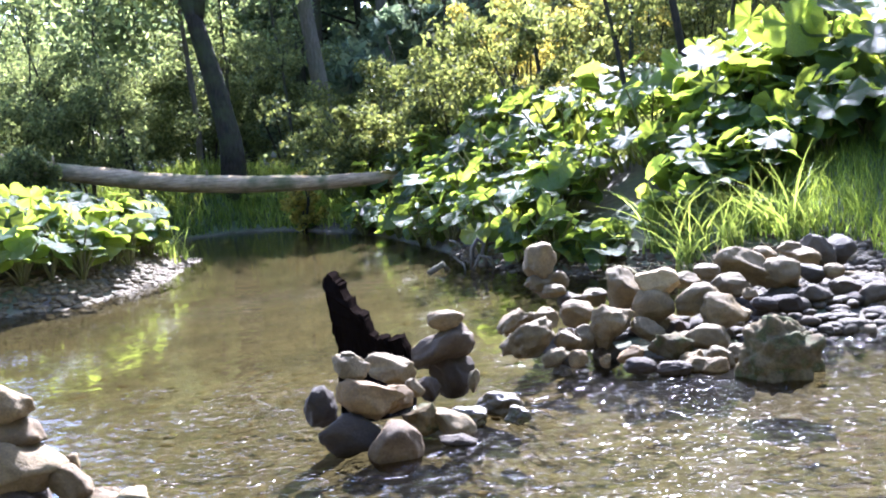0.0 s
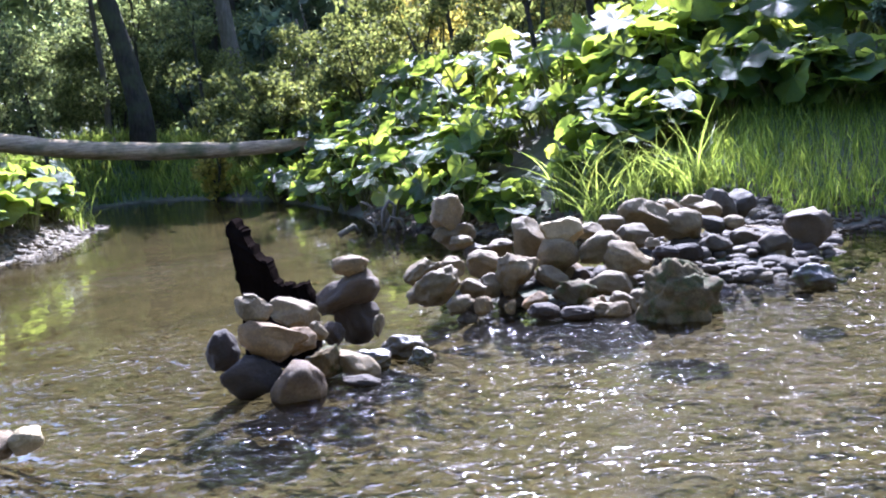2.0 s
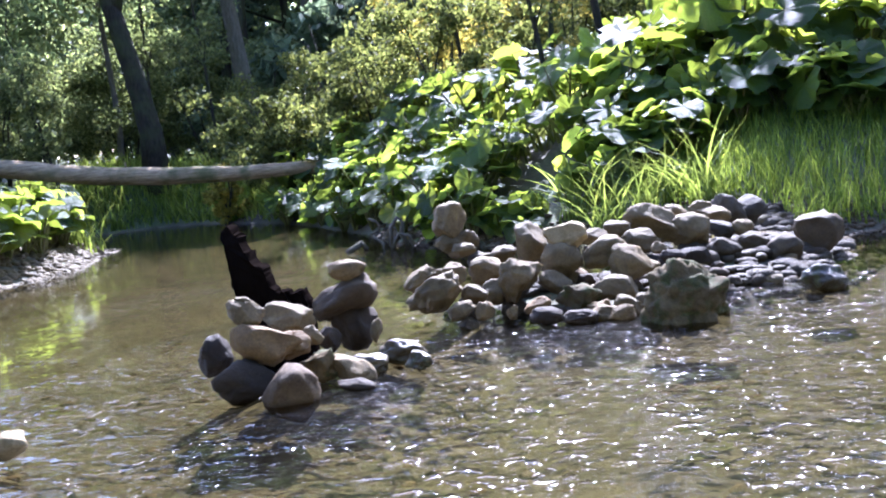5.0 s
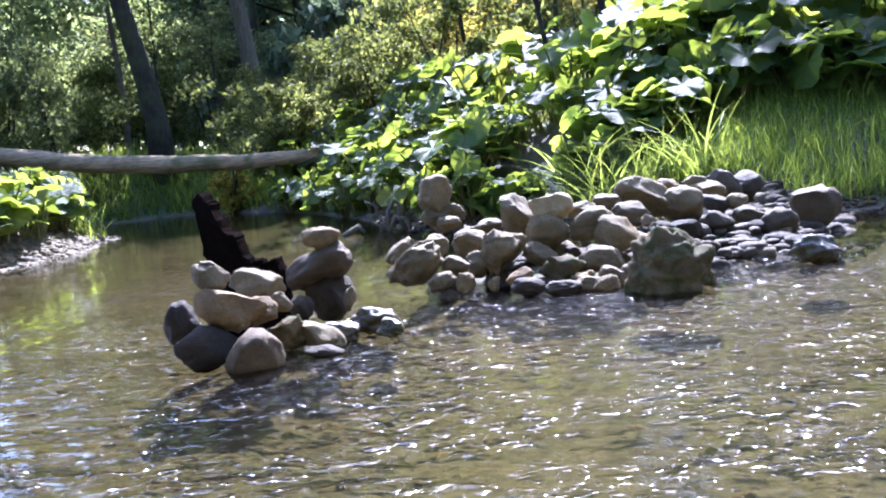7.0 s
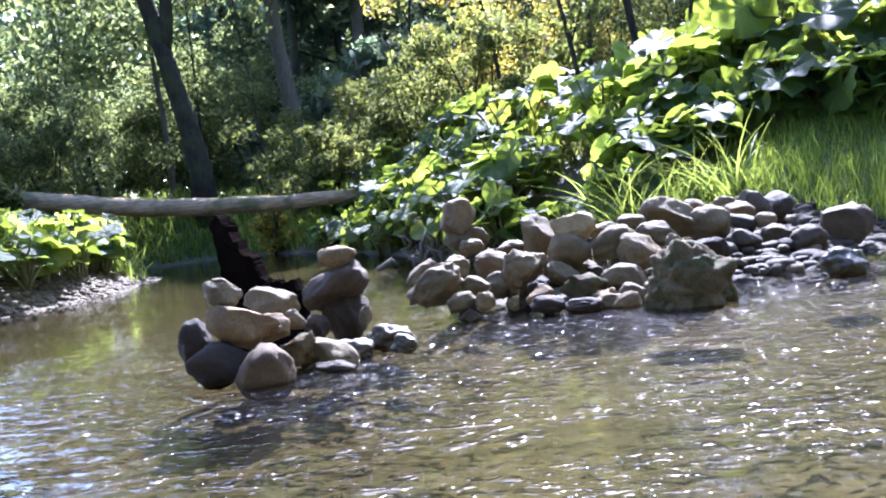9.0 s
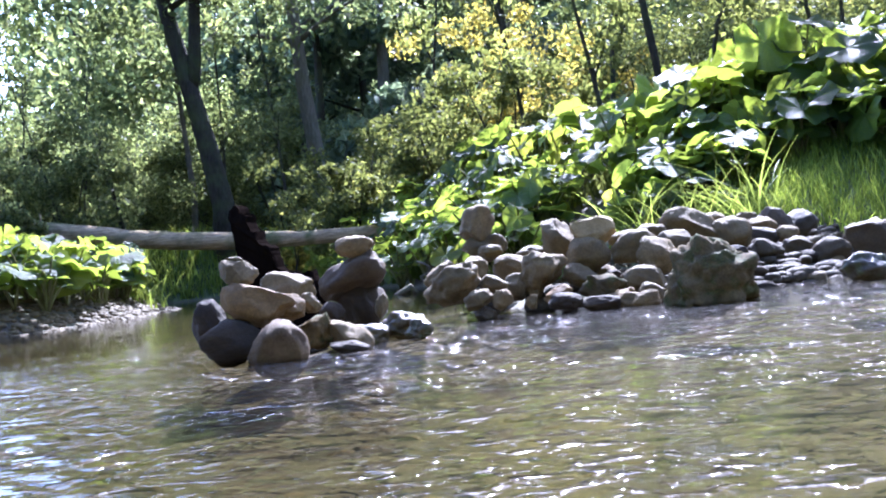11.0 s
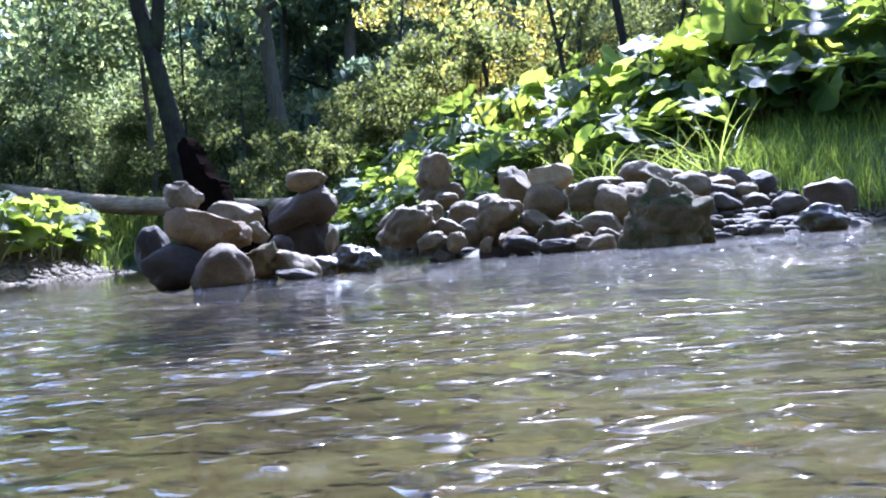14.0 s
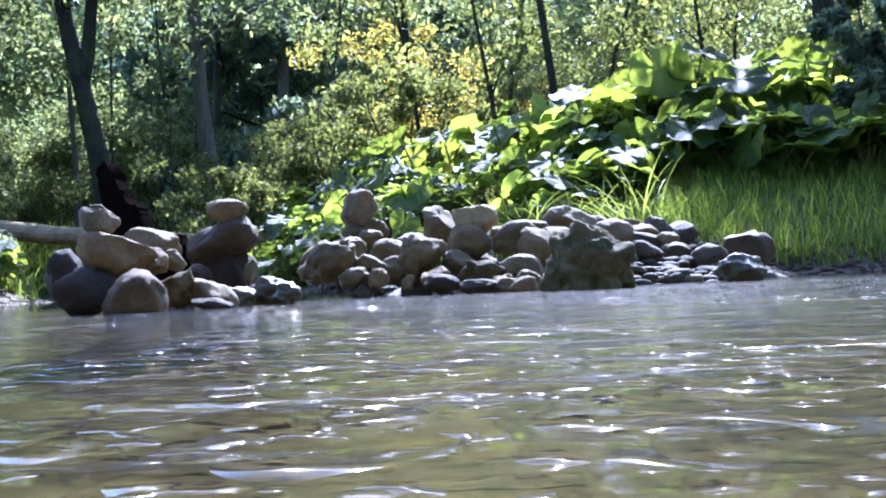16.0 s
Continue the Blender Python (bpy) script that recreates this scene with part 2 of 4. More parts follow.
    for key, value in (("From Min", 2.4), ("From Max", 4.4), ("To Min", 0.09), ("To Max", 0.03)):
        fine.inputs[key].default_value = value
    nt.links.new(far.outputs["Value"], fine.inputs["Value"])
    nt.links.new(fine.outputs["Result"], gloss.inputs["Roughness"])
    fres = node(nt, "ShaderNodeFresnel", IOR=1.33)
    nt.links.new(n, gloss.inputs["Normal"])
    nt.links.new(n, fres.inputs["Normal"])
    ms = nt.nodes.new("ShaderNodeMixShader")
    nt.links.new(fres.outputs["Fac"], ms.inputs["Fac"])
    nt.links.new(clear.outputs["BSDF"], ms.inputs[1])
    nt.links.new(gloss.outputs["BSDF"], ms.inputs[2])
    nt.links.new(ms.outputs["Shader"], out.inputs["Surface"])
    return m


LEVEL = -0.02
SOIL = soil_material()
WATER = water_material()


# ---- mesh helpers ----
def mesh_object(name, verts, faces, mat, smooth=True):
    me = bpy.data.meshes.new(name)
    me.from_pydata([tuple(v) for v in verts], [], [tuple(f) for f in faces])
    me.materials.append(mat)
    if smooth:
        me.polygons.foreach_set("use_smooth", [True] * len(me.polygons))
    me.update()
    return new(name, me)


def under(child, parent, m=None):
    child.parent = parent
    if m is not None:
        child.matrix_basis = m
    return child


def tube(points, radii, sides=8, wobble=0.0, rnd=None):
    """Rings round a line of points: a trunk, a stalk, a limb. Returns verts and faces."""
    verts, faces = [], []
    pts = [Vector(p) for p in points]
    for i, (p, r) in enumerate(zip(pts, radii)):
        d = (pts[min(i + 1, len(pts) - 1)] - pts[max(i - 1, 0)]).normalized()
        side = d.cross(Vector((0, 1, 0.01)) if abs(d.y) < 0.9 else Vector((1, 0, 0))).normalized()
        up = side.cross(d)
        for k in range(sides):
            a = 2 * math.pi * k / sides
            q = r * (1 + (rnd.uniform(-wobble, wobble) if rnd else 0))
            verts.append(p + side * math.cos(a) * q + up * math.sin(a) * q)
    for i in range(len(pts) - 1):
        for k in range(sides):
            k2 = (k + 1) % sides
            faces.append((i * sides + k, i * sides + k2, (i + 1) * sides + k2, (i + 1) * sides + k))
    faces.append(tuple(range(sides - 1, -1, -1)))
    faces.append(tuple((len(pts) - 1) * sides + k for k in range(sides)))
    return verts, faces


def leaf_cloud(centres, radii, count, size, rng, flat=0.7, long=1.8, droop=0.0):
    """Many small pointed leaves, scattered through soft clumps. Returns verts and faces."""
    centres, radii = np.asarray(centres, float), np.asarray(radii, float)
    pick = rng.integers(0, len(centres), count)
    way = rng.normal(size=(count, 3))
    way /= np.linalg.norm(way, axis=1)[:, None]
    off = way * (rng.random(count) ** 0.45)[:, None] * radii[pick][:, None]
    off[:, 2] *= flat
    mid = centres[pick] + off
    s = size * rng.uniform(0.55, 1.35, count)[:, None]
    a = rng.normal(size=(count, 3))
    a[:, 2] -= droop
    a /= np.linalg.norm(a, axis=1)[:, None]
    b = np.cross(a, rng.normal(size=(count, 3)))
    b /= np.linalg.norm(b, axis=1)[:, None]
    n = np.cross(a, b)
    tip, tail = mid + a * s * long / 2, mid - a * s * long / 2
    l, r = mid + b * s * 0.42 + n * s * 0.12, mid - b * s * 0.42 + n * s * 0.12
    verts = np.stack([tail, l, tip, r], 1).reshape(-1, 3)
    k = np.arange(count)[:, None] * 4
    return verts, np.hstack([k, k + 1, k + 2, k + 3])


# ---- ground ----
SHORE = [(9, 4.4), (6, 5.3), (3.5, 5.95), (2.1, 6.05), (1.7, 5.8), (1.25, 6.15), (0.45, 6.85), (-0.1, 7.3), (-0.6, 8.0), (-1.05, 9.1),
         (-1.87, 10.8), (-2.64, 12.0), (-3.85, 13.3), (-4.5, 13.5), (-5.0, 13.15), (-5.7, 12.9), (-5.9, 12.4), (-5.4, 11.7), (-4.6, 11.0), (-3.78, 10.25), (-3.4, 8.5), (-3.6, 7.4),
         (-4.5, 6.9), (-6.5, 6.3), (-9, 4), (-9, -6), (0, -8), (9, -6)]


def shore_distance(x, y):
    """Metres to the water's edge: positive on land."""
    best = np.full(x.shape, 1e9)
    inside = np.zeros(x.shape, bool)
    for (ax, ay), (bx, by) in zip(SHORE, SHORE[1:] + SHORE[:1]):
        dx, dy = bx - ax, by - ay
        t = np.clip(((x - ax) * dx + (y - ay) * dy) / (dx * dx + dy * dy), 0, 1)
        best = np.minimum(best, np.hypot(x - ax - t * dx, y - ay - t * dy))
        cross = (ay > y) != (by > y)
        with np.errstate(divide="ignore", invalid="ignore"):
            inside ^= cross & (x < (bx - ax) * (y - ay) / (by - ay if by != ay else 1e-9) + ax)
    return np.where(inside, -best, best)


BARS = [(-0.35, 3.5, 0.42, 0.13), (-0.1, 3.85, 0.3, 0.11), (0.55, 4.6, 0.5, 0.16), (1.15, 4.95, 0.5, 0.17), (1.4, 5.45, 0.45, 0.13), (0.2, 4.95, 0.4, 0.13), (-1.45, 2.75, 0.4, 0.14)]


def height(x, y):
    x, y = np.asarray(x, float), np.asarray(y, float)
    d = shore_distance(x, y)
    right = 1 / (1 + np.exp(np.clip(-(x + 2.2 - 0.25 * (y - 8)) * 1.6, -50, 50)))
    top = 0.45 + 0.75 * right
    land = top * (1 - np.exp(-np.maximum(d, 0) * 0.58 / top)) + 0.02 * np.maximum(d - 3, 0)
    land = np.minimum(land, 3.0)
    land = land + 0.42 * np.exp(-((x + 5.1) ** 2 / 2.6 + (y - 14.3) ** 2 / 1.0)) * (1 - np.exp(-np.maximum(d, 0) * 3.5))
    bed = -0.17 * (1 - np.exp(np.minimum(d, 0) * 1.6))
    h = np.where(d > 0, LEVEL + land, LEVEL + bed)
    for bx, by, r, lift in BARS:
        h = h + np.where(d < 0.2, lift, 0.0) * np.exp(-(((x - bx) ** 2 + (y - by) ** 2) / (r * r)))
    h = h + 0.025 * np.sin(x * 2.3 + 1.1 * np.sin(y * 1.7)) * np.sin(y * 2.1 + 0.7) * np.clip(np.abs(d) * 2, 0, 1)
    return h


def axis(low, high, fine_low, fine_high, step):
    fine = np.arange(fine_low, fine_high + step / 2, step)
    left, right, s = [], [], step
    v = fine_low
    while v > low:
        s *= 1.3
        v -= s
        left.append(v)
    v, s = fine_high, step
    while v < high:
        s *= 1.3
        v += s
        right.append(v)
    return np.array(left[::-1] + list(fine) + right)


def grid(xs, ys, zf):
    gx, gy = np.meshgrid(xs, ys)
    verts = np.stack([gx, gy, zf(gx, gy)], -1).reshape(-1, 3)
    nx, ny = len(xs), len(ys)
    i = (np.arange(ny - 1)[:, None] * nx + np.arange(nx - 1)[None]).reshape(-1, 1)
    return verts, np.hstack([i, i + 1, i + nx + 1, i + nx])


gv, gf = grid(axis(-600, 600, -7.5, 7.5, 0.1), axis(-500, 900, -3, 15, 0.1), height)
ground = tagged(mesh_object("ground", gv, gf, SOIL), "wooded stream banks and gravelly brown stream bed", "ground", kind="structure")


WAVES = []
rnd = random.Random(17)
for k in range(44):
    length = 0.065 * (4 ** rnd.random())
    ang = rnd.gauss(1.3, 0.9)
    WAVES.append((2 * math.pi / length * math.cos(ang), 2 * math.pi / length * math.sin(ang), rnd.uniform(0, 6.28), 0.0007 * length * rnd.uniform(0.6, 1.3)))


def ripples(x, y):
    """Crossing wavelets, lively in the riffle and nearly still in the pool behind it."""
    w = np.zeros(np.shape(x))
    for kx, ky, ph, amp in WAVES:
        w = w + amp * np.sin(kx * x + ky * y + ph + 0.8 * np.sin(0.21 * kx * y - 0.17 * ky * x))
    race = 1.5 * np.exp(-((x + 0.9) ** 2 / 0.9 + (y - 2.1) ** 2 / 0.6)) + 0.4 / (1 + np.exp(np.clip((y - 1.1) * 3 + 3 * (x - 0.2), -40, 40)))
    return w * (0.12 + (1.0 + race) / (1 + np.exp((np.hypot((x - 0.9) * 0.8, y - 1.6) - 3.0) * 2.2)))


wv, wf = grid(axis(-14, 14, -2.6, 3.2, 0.018), axis(-12, 20, 0.1, 6.6, 0.018), ripples)
water = tagged(mesh_object("water", wv, wf, WATER), "clear shallow brook water with sun glitter on its ripples", "water", kind="structure")
water.location.z = LEVEL


# ---- stones ----
def stone_mesh(w, d, h, seed, ex=2.3, rough=0.05, cuts=4, level=3):
    """A water-worn stone: a rounded block, planed by a few worn faces and roughened."""
    rnd = random.Random(seed)
    bm = bmesh.new()
    bmesh.ops.create_icosphere(bm, subdivisions=level, radius=1.0)
    planes = []
    for _ in range(cuts):
        v = Vector((rnd.gauss(0, 1), rnd.gauss(0, 1), rnd.gauss(0, 1))).normalized()
        planes.append((v, rnd.uniform(0.55, 0.88)))
    off = Vector((rnd.uniform(-50, 50), rnd.uniform(-50, 50), rnd.uniform(-50, 50)))
    for v in bm.verts:
        n = v.co.copy()
        k = (abs(n.x) ** ex + abs(n.y) ** ex + abs(n.z) ** ex) ** (-1 / ex)
        p = n * k
        for q, lim in planes:
            s = p.dot(q)
            if s > lim:
                p -= q * (s - lim) * 0.92
        p *= 1 + rough * 1.6 * noise.noise(n * 1.3 + off) + rough * noise.noise(n * 3.1 + off) + rough * 0.4 * noise.noise(n * 7 + off) + rough * 0.2 * noise.noise(n * 15 + off)
        v.co = p
    lo = [min(v.co[i] for v in bm.verts) for i in range(3)]
    hi = [max(v.co[i] for v in bm.verts) for i in range(3)]
    for v in bm.verts:
        v.co = Vector(((v.co[i] - (lo[i] + hi[i]) / 2) / (hi[i] - lo[i]) * (w, d, h)[i] for i in range(3)))
    me = bpy.data.meshes.new("stone")
    bm.to_mesh(me)
    bm.free()
    me.polygons.foreach_set("use_smooth", [True] * len(me.polygons))
    return me


LOOKS = {"stone": "grey-brown water-worn river stone", "tan": "tan rounded river stone", "craggy": "rugged grey-brown rock", "brown": "brown weathered river stone", "pale": "pale grey sunlit river stone",
         "dark": "dark grey rounded river stone", "wet": "dark wet stone at the waterline", "mossy": "stone with patches of dark green moss",
         "wetmoss": "low wet mossy stone in the water"}
count_stones = 0
GROUP = ""


def rock(x, y, z, w, d, h, tilt, mat="stone", ex=2.3):
    global count_stones
    count_stones += 1
    me = stone_mesh(w, d, h, 100 + count_stones, ex, 0.1 if mat not in ("mossy", "wetmoss", "craggy") else 0.19, 9 if ex > 2.5 else 6, 4)
    me.materials.append(MATS[mat])
    ob = new("stone", me)
    ob.matrix_basis = pose(x, y, z, 0, -tilt, 0)
    size = "small " if w < 0.08 else "large " if w > 0.22 else ""
    return tagged(ob, size + LOOKS[mat] + " " + GROUP, "stone", GROUP)


def mossy_rock(x, y, z, w, d, h, tilt):
    me = stone_mesh(w, d * 0.9, h * 1.08, 31, 2.2, 0.25, 3, 5)
    me.materials.append(MOSSY)
    ob = new("boulder", me)
    ob.matrix_basis = pose(x, y, z, 0, -tilt, 0)
    return tagged(ob, "rough pitted boulder overgrown with moss standing in the water", "boulder")


# the stacked cairn on the riffle
GROUP = "in the stacked cairn"
rock(-0.463, 3.350, 0.283, 0.053, 0.034, 0.027, -7)
rock(-0.462, 3.350, 0.240, 0.132, 0.095, 0.092, -11)
rock(-0.403, 3.320, 0.141, 0.225, 0.152, 0.133, -25, mat="tan")
rock(-0.389, 3.580, 0.174, 0.194, 0.131, 0.115, -15)
rock(-0.285, 3.500, 0.128, 0.067, 0.058, 0.069, -7)
rock(-0.319, 3.380, 0.119, 0.099, 0.082, 0.094, -7, mat="tan")
rock(-0.605, 3.420, 0.098, 0.122, 0.113, 0.144, 13, mat="wet")
rock(-0.462, 3.270, 0.038, 0.201, 0.148, 0.147, -7, mat="wet")
rock(-0.305, 3.200, 0.001, 0.187, 0.160, 0.190, 18, mat="brown", ex=1.7)
rock(-0.252, 3.420, 0.043, 0.139, 0.109, 0.118, -7, mat="mossy")
rock(-0.154, 3.420, 0.012, 0.167, 0.113, 0.099, -35)
rock(-0.121, 3.300, -0.008, 0.127, 0.071, 0.041, -7, mat="wet")
rock(-0.119, 3.550, -0.000, 0.134, 0.093, 0.086, -7, mat="wetmoss")
rock(-0.021, 3.650, 0.017, 0.170, 0.115, 0.101, -2, mat="wetmoss")
rock(-0.281, 3.700, 0.072, 0.092, 0.078, 0.092, -7, mat="wet")
rock(0.056, 3.500, 0.014, 0.093, 0.067, 0.064, -7, mat="wetmoss")
# the cairn of two balanced stones
GROUP = "in the balanced cairn"
rock(-0.217, 3.850, 0.292, 0.141, 0.095, 0.083, 1)
rock(-0.240, 3.850, 0.186, 0.250, 0.169, 0.148, 31, mat="brown")
rock(-0.221, 3.870, 0.074, 0.184, 0.149, 0.167, 5, mat="wet")
rock(-0.120, 3.750, 0.085, 0.042, 0.056, 0.088, -7)
# the long heap of stones
GROUP = "in the long heap"
rock(0.053, 4.940, 0.342, 0.169, 0.148, 0.179, 23, ex=2.6)
rock(0.077, 4.950, 0.237, 0.210, 0.146, 0.132, 1, mat="craggy")
rock(0.118, 4.820, 0.222, 0.111, 0.075, 0.065, -7)
rock(0.033, 4.300, 0.105, 0.249, 0.168, 0.147, 35, mat="craggy")
rock(-0.028, 4.500, 0.149, 0.179, 0.121, 0.106, 28, mat="craggy")
rock(0.102, 4.450, 0.166, 0.103, 0.085, 0.096, -7)
rock(0.220, 4.620, 0.146, 0.153, 0.116, 0.120, -7)
rock(0.365, 4.420, 0.114, 0.186, 0.161, 0.192, -7, mat="craggy", ex=2.8)
rock(0.190, 4.300, 0.094, 0.109, 0.079, 0.077, -17)
rock(0.144, 4.200, 0.052, 0.112, 0.081, 0.078, 8)
rock(0.234, 4.180, 0.045, 0.080, 0.068, 0.080, -7)
rock(0.336, 4.200, 0.027, 0.046, 0.045, 0.059, -7)
rock(0.422, 4.680, 0.235, 0.150, 0.148, 0.199, 8)
rock(0.566, 4.600, 0.264, 0.190, 0.131, 0.118, -2, mat="pale", ex=2.8)
rock(0.539, 4.570, 0.166, 0.186, 0.154, 0.176, 18)
rock(0.513, 4.450, 0.094, 0.152, 0.104, 0.093, -17)
rock(0.595, 4.300, 0.048, 0.186, 0.126, 0.110, -3, mat="mossy")
rock(0.437, 4.200, 0.043, 0.113, 0.077, 0.067, 11, mat="tan")
rock(0.471, 4.100, 0.019, 0.133, 0.085, 0.068, -7, mat="wet")
rock(0.594, 4.100, 0.000, 0.139, 0.087, 0.066, -7, mat="wet")
rock(0.689, 4.150, 0.000, 0.137, 0.086, 0.066, -7)
rock(0.747, 4.120, -0.005, 0.111, 0.078, 0.073, 13)
rock(0.784, 4.200, 0.012, 0.119, 0.081, 0.071, -35)
rock(0.723, 4.560, 0.186, 0.195, 0.137, 0.127, 17, ex=2.6)
rock(0.825, 4.500, 0.129, 0.199, 0.150, 0.155, -19, ex=2.6)
rock(0.749, 4.360, 0.062, 0.187, 0.126, 0.109, -7)
rock(0.688, 4.900, 0.218, 0.156, 0.099, 0.078, -7)
rock(0.800, 5.000, 0.227, 0.129, 0.091, 0.085, -7)
rock(0.962, 5.100, 0.235, 0.269, 0.186, 0.168, -27)
rock(0.889, 4.900, 0.180, 0.188, 0.127, 0.111, -5)
rock(0.964, 4.800, 0.149, 0.072, 0.056, 0.060, -7)
rock(1.086, 5.300, 0.244, 0.135, 0.100, 0.100, -7)
rock(1.127, 5.100, 0.184, 0.210, 0.162, 0.172, -17)
rock(1.231, 5.500, 0.246, 0.126, 0.084, 0.071, -7)
rock(1.284, 5.450, 0.208, 0.172, 0.118, 0.106, -22)
rock(1.385, 5.650, 0.203, 0.204, 0.159, 0.169, -12, mat="dark")
rock(1.499, 5.700, 0.189, 0.166, 0.141, 0.166, -19, mat="dark")
rock(1.277, 5.200, 0.161, 0.138, 0.097, 0.090, -22, mat="dark")
rock(1.377, 5.200, 0.157, 0.109, 0.084, 0.089, -7)
rock(1.410, 5.100, 0.091, 0.148, 0.115, 0.123, -7, mat="dark")
rock(1.253, 4.900, 0.110, 0.153, 0.103, 0.090, -19, mat="dark")
rock(1.523, 5.000, 0.068, 0.164, 0.129, 0.141, 13, mat="dark")
rock(1.732, 5.300, 0.101, 0.232, 0.189, 0.213, -22, mat="dark")
rock(1.542, 4.360, 0.028, 0.190, 0.129, 0.114, -1, mat="wetmoss")
rock(1.006, 4.700, 0.121, 0.117, 0.077, 0.063, -7, mat="wet")
rock(1.110, 4.750, 0.113, 0.142, 0.091, 0.071, -7, mat="wet")
rock(0.582, 4.600, 0.088, 0.138, 0.102, 0.103, -7)
rock(0.888, 4.600, 0.104, 0.115, 0.078, 0.069, -7)
rock(0.258, 4.450, 0.077, 0.100, 0.090, 0.112, -7)
rock(0.293, 4.750, 0.192, 0.119, 0.086, 0.083, -7)
rock(0.231, 4.800, 0.175, 0.108, 0.068, 0.053, -7)
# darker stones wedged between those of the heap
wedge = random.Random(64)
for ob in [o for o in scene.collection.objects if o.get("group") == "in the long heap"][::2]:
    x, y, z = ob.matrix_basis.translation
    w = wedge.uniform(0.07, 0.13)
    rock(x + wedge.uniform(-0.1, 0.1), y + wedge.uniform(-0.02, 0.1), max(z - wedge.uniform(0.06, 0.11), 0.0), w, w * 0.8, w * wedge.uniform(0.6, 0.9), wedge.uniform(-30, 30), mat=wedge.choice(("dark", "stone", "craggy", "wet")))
# big mossy rock
GROUP = ""
mossy_rock(0.979, 3.980, 0.061, 0.323, 0.254, 0.274, -7)
# front left cairn
GROUP = "in the little cairn"
rock(-1.331, 2.750, 0.327, 0.174, 0.124, 0.119, 9, ex=2.8)
rock(-1.342, 2.750, 0.236, 0.228, 0.154, 0.135, -18, mat="tan")
rock(-1.327, 2.720, 0.139, 0.342, 0.231, 0.202, -14)
rock(-1.137, 2.720, 0.090, 0.135, 0.104, 0.108, -31, mat="tan")
rock(-1.202, 2.850, 0.114, 0.047, 0.047, 0.064, -6)
rock(-0.955, 2.700, 0.042, 0.106, 0.077, 0.075, 24, mat="pale")
rock(-1.071, 2.700, 0.031, 0.162, 0.105, 0.085, -6, mat="tan")
rock(-1.320, 2.700, 0.017, 0.301, 0.203, 0.177, -6, mat="wet")
rock(-1.131, 2.900, -0.004, 0.085, 0.058, 0.051, -6, mat="tan")


# ---- loose gravel on the bar and the bed ----
PEBBLES = []
for k in range(8):
    rnd = random.Random(900 + k)
    me = stone_mesh(1.0, rnd.uniform(0.7, 1.0), rnd.uniform(0.4, 0.65), 950 + k, 2.3, 0.05, 3, 2)
    me.materials.append((DARK, DARK, WET, STONE, DARK, WET, DARK, WET)[k])
    PEBBLES.append(me)

gravel_bar = tagged(new("gravel_bar"), "bar of loose wet pebbles along the water's edge", "gravel", kind="structure")
rng = np.random.default_rng(5)
placed = 0
while placed < 290:
    u = rng.random()
    if u < 0.5:      # behind and beside the heap
        x, y = rng.uniform(1.0, 2.0), rng.uniform(4.5, 6.3)
    elif u < 0.8:    # the shore under the leaves
        x, y = rng.uniform(-0.9, 1.6), 0
        y = np.interp(x, [-1.05, -0.6, -0.1, 0.45, 1.25, 1.7], [9.1, 8.0, 7.3, 6.85, 6.15, 5.8]) + rng.normal(-0.05, 0.22)
    else:            # under the heap
        x, y = rng.uniform(0.0, 1.2), rng.uniform(4.2, 5.2)
    z = float(height(np.array(x), np.array(y)))
    s = rng.uniform(0.03, 0.085) if 0.5 < u < 0.8 else rng.uniform(0.05, 0.14)
    if z < -0.07:
        continue
    ob = new("pebble", PEBBLES[int(rng.integers(0, 8))])
    ob.scale = (s, s, s)
    m = pose(x, y, z + s * 0.12, rng.uniform(-14, 14), rng.uniform(-14, 14), rng.uniform(0, 360))
    under(ob, gravel_bar, m @ Matrix.Diagonal((s, s, s, 1)))
    placed += 1


def scatter_stones(name, spots, sizes, mats, label, seed):
    """Small stones joined in one mesh."""
    rng = np.random.default_rng(seed)
    base = [np.array([v.co for v in me.vertices]) for me in PEBBLES]
    tris = [np.array([p.vertices[:] for p in me.polygons]) for me in PEBBLES]
    vs, fs, n = [], [], 0
    for (x, y, z), s in zip(spots, sizes):
        k = int(rng.integers(0, 8))
        a = rng.uniform(0, 6.28)
        c, q = math.cos(a), math.sin(a)
        p = base[k] * s
        p = np.stack([p[:, 0] * c - p[:, 1] * q + x, p[:, 0] * q + p[:, 1] * c + y, p[:, 2] + z], 1)
        vs.append(p)
        fs.append(tris[k] + n)
        n += len(p)
    return tagged(mesh_object(name, np.vstack(vs), np.vstack(fs), mats), label, "gravel", kind="stuff")


rng = np.random.default_rng(8)
xs, ys = rng.uniform(-2.6, 2.6, 1500), rng.uniform(0.8, 6.5, 1500)
zs, ss = height(xs, ys), rng.uniform(0.02, 0.075, 1500)
scatter_stones("bed_cobbles", np.stack([xs, ys, zs - 0.012], 1), ss, TAN, "brown cobbles on the shallow stream bed", 3)
xs = rng.uniform(-1.0, 2.6, 2600)
ys = np.interp(xs, [-1.1, -1.05, -0.6, -0.1, 0.45, 1.25, 1.7, 2.6], [9.2, 9.1, 8.0, 7.3, 6.85, 6.15, 5.8, 6.05]) + rng.normal(-0.05, 0.28, 2600)
scatter_stones("shore_gravel", np.stack([xs, ys, height(xs, ys) + 0.004], 1), rng.uniform(0.015, 0.06, 2600), DARK, "dark wet gravel at the foot of the bank", 4)
xs, ys = rng.uniform(0.75, 2.0, 900), rng.uniform(4.45, 6.2, 900)
zs = height(xs, ys)
keep = zs > -0.09
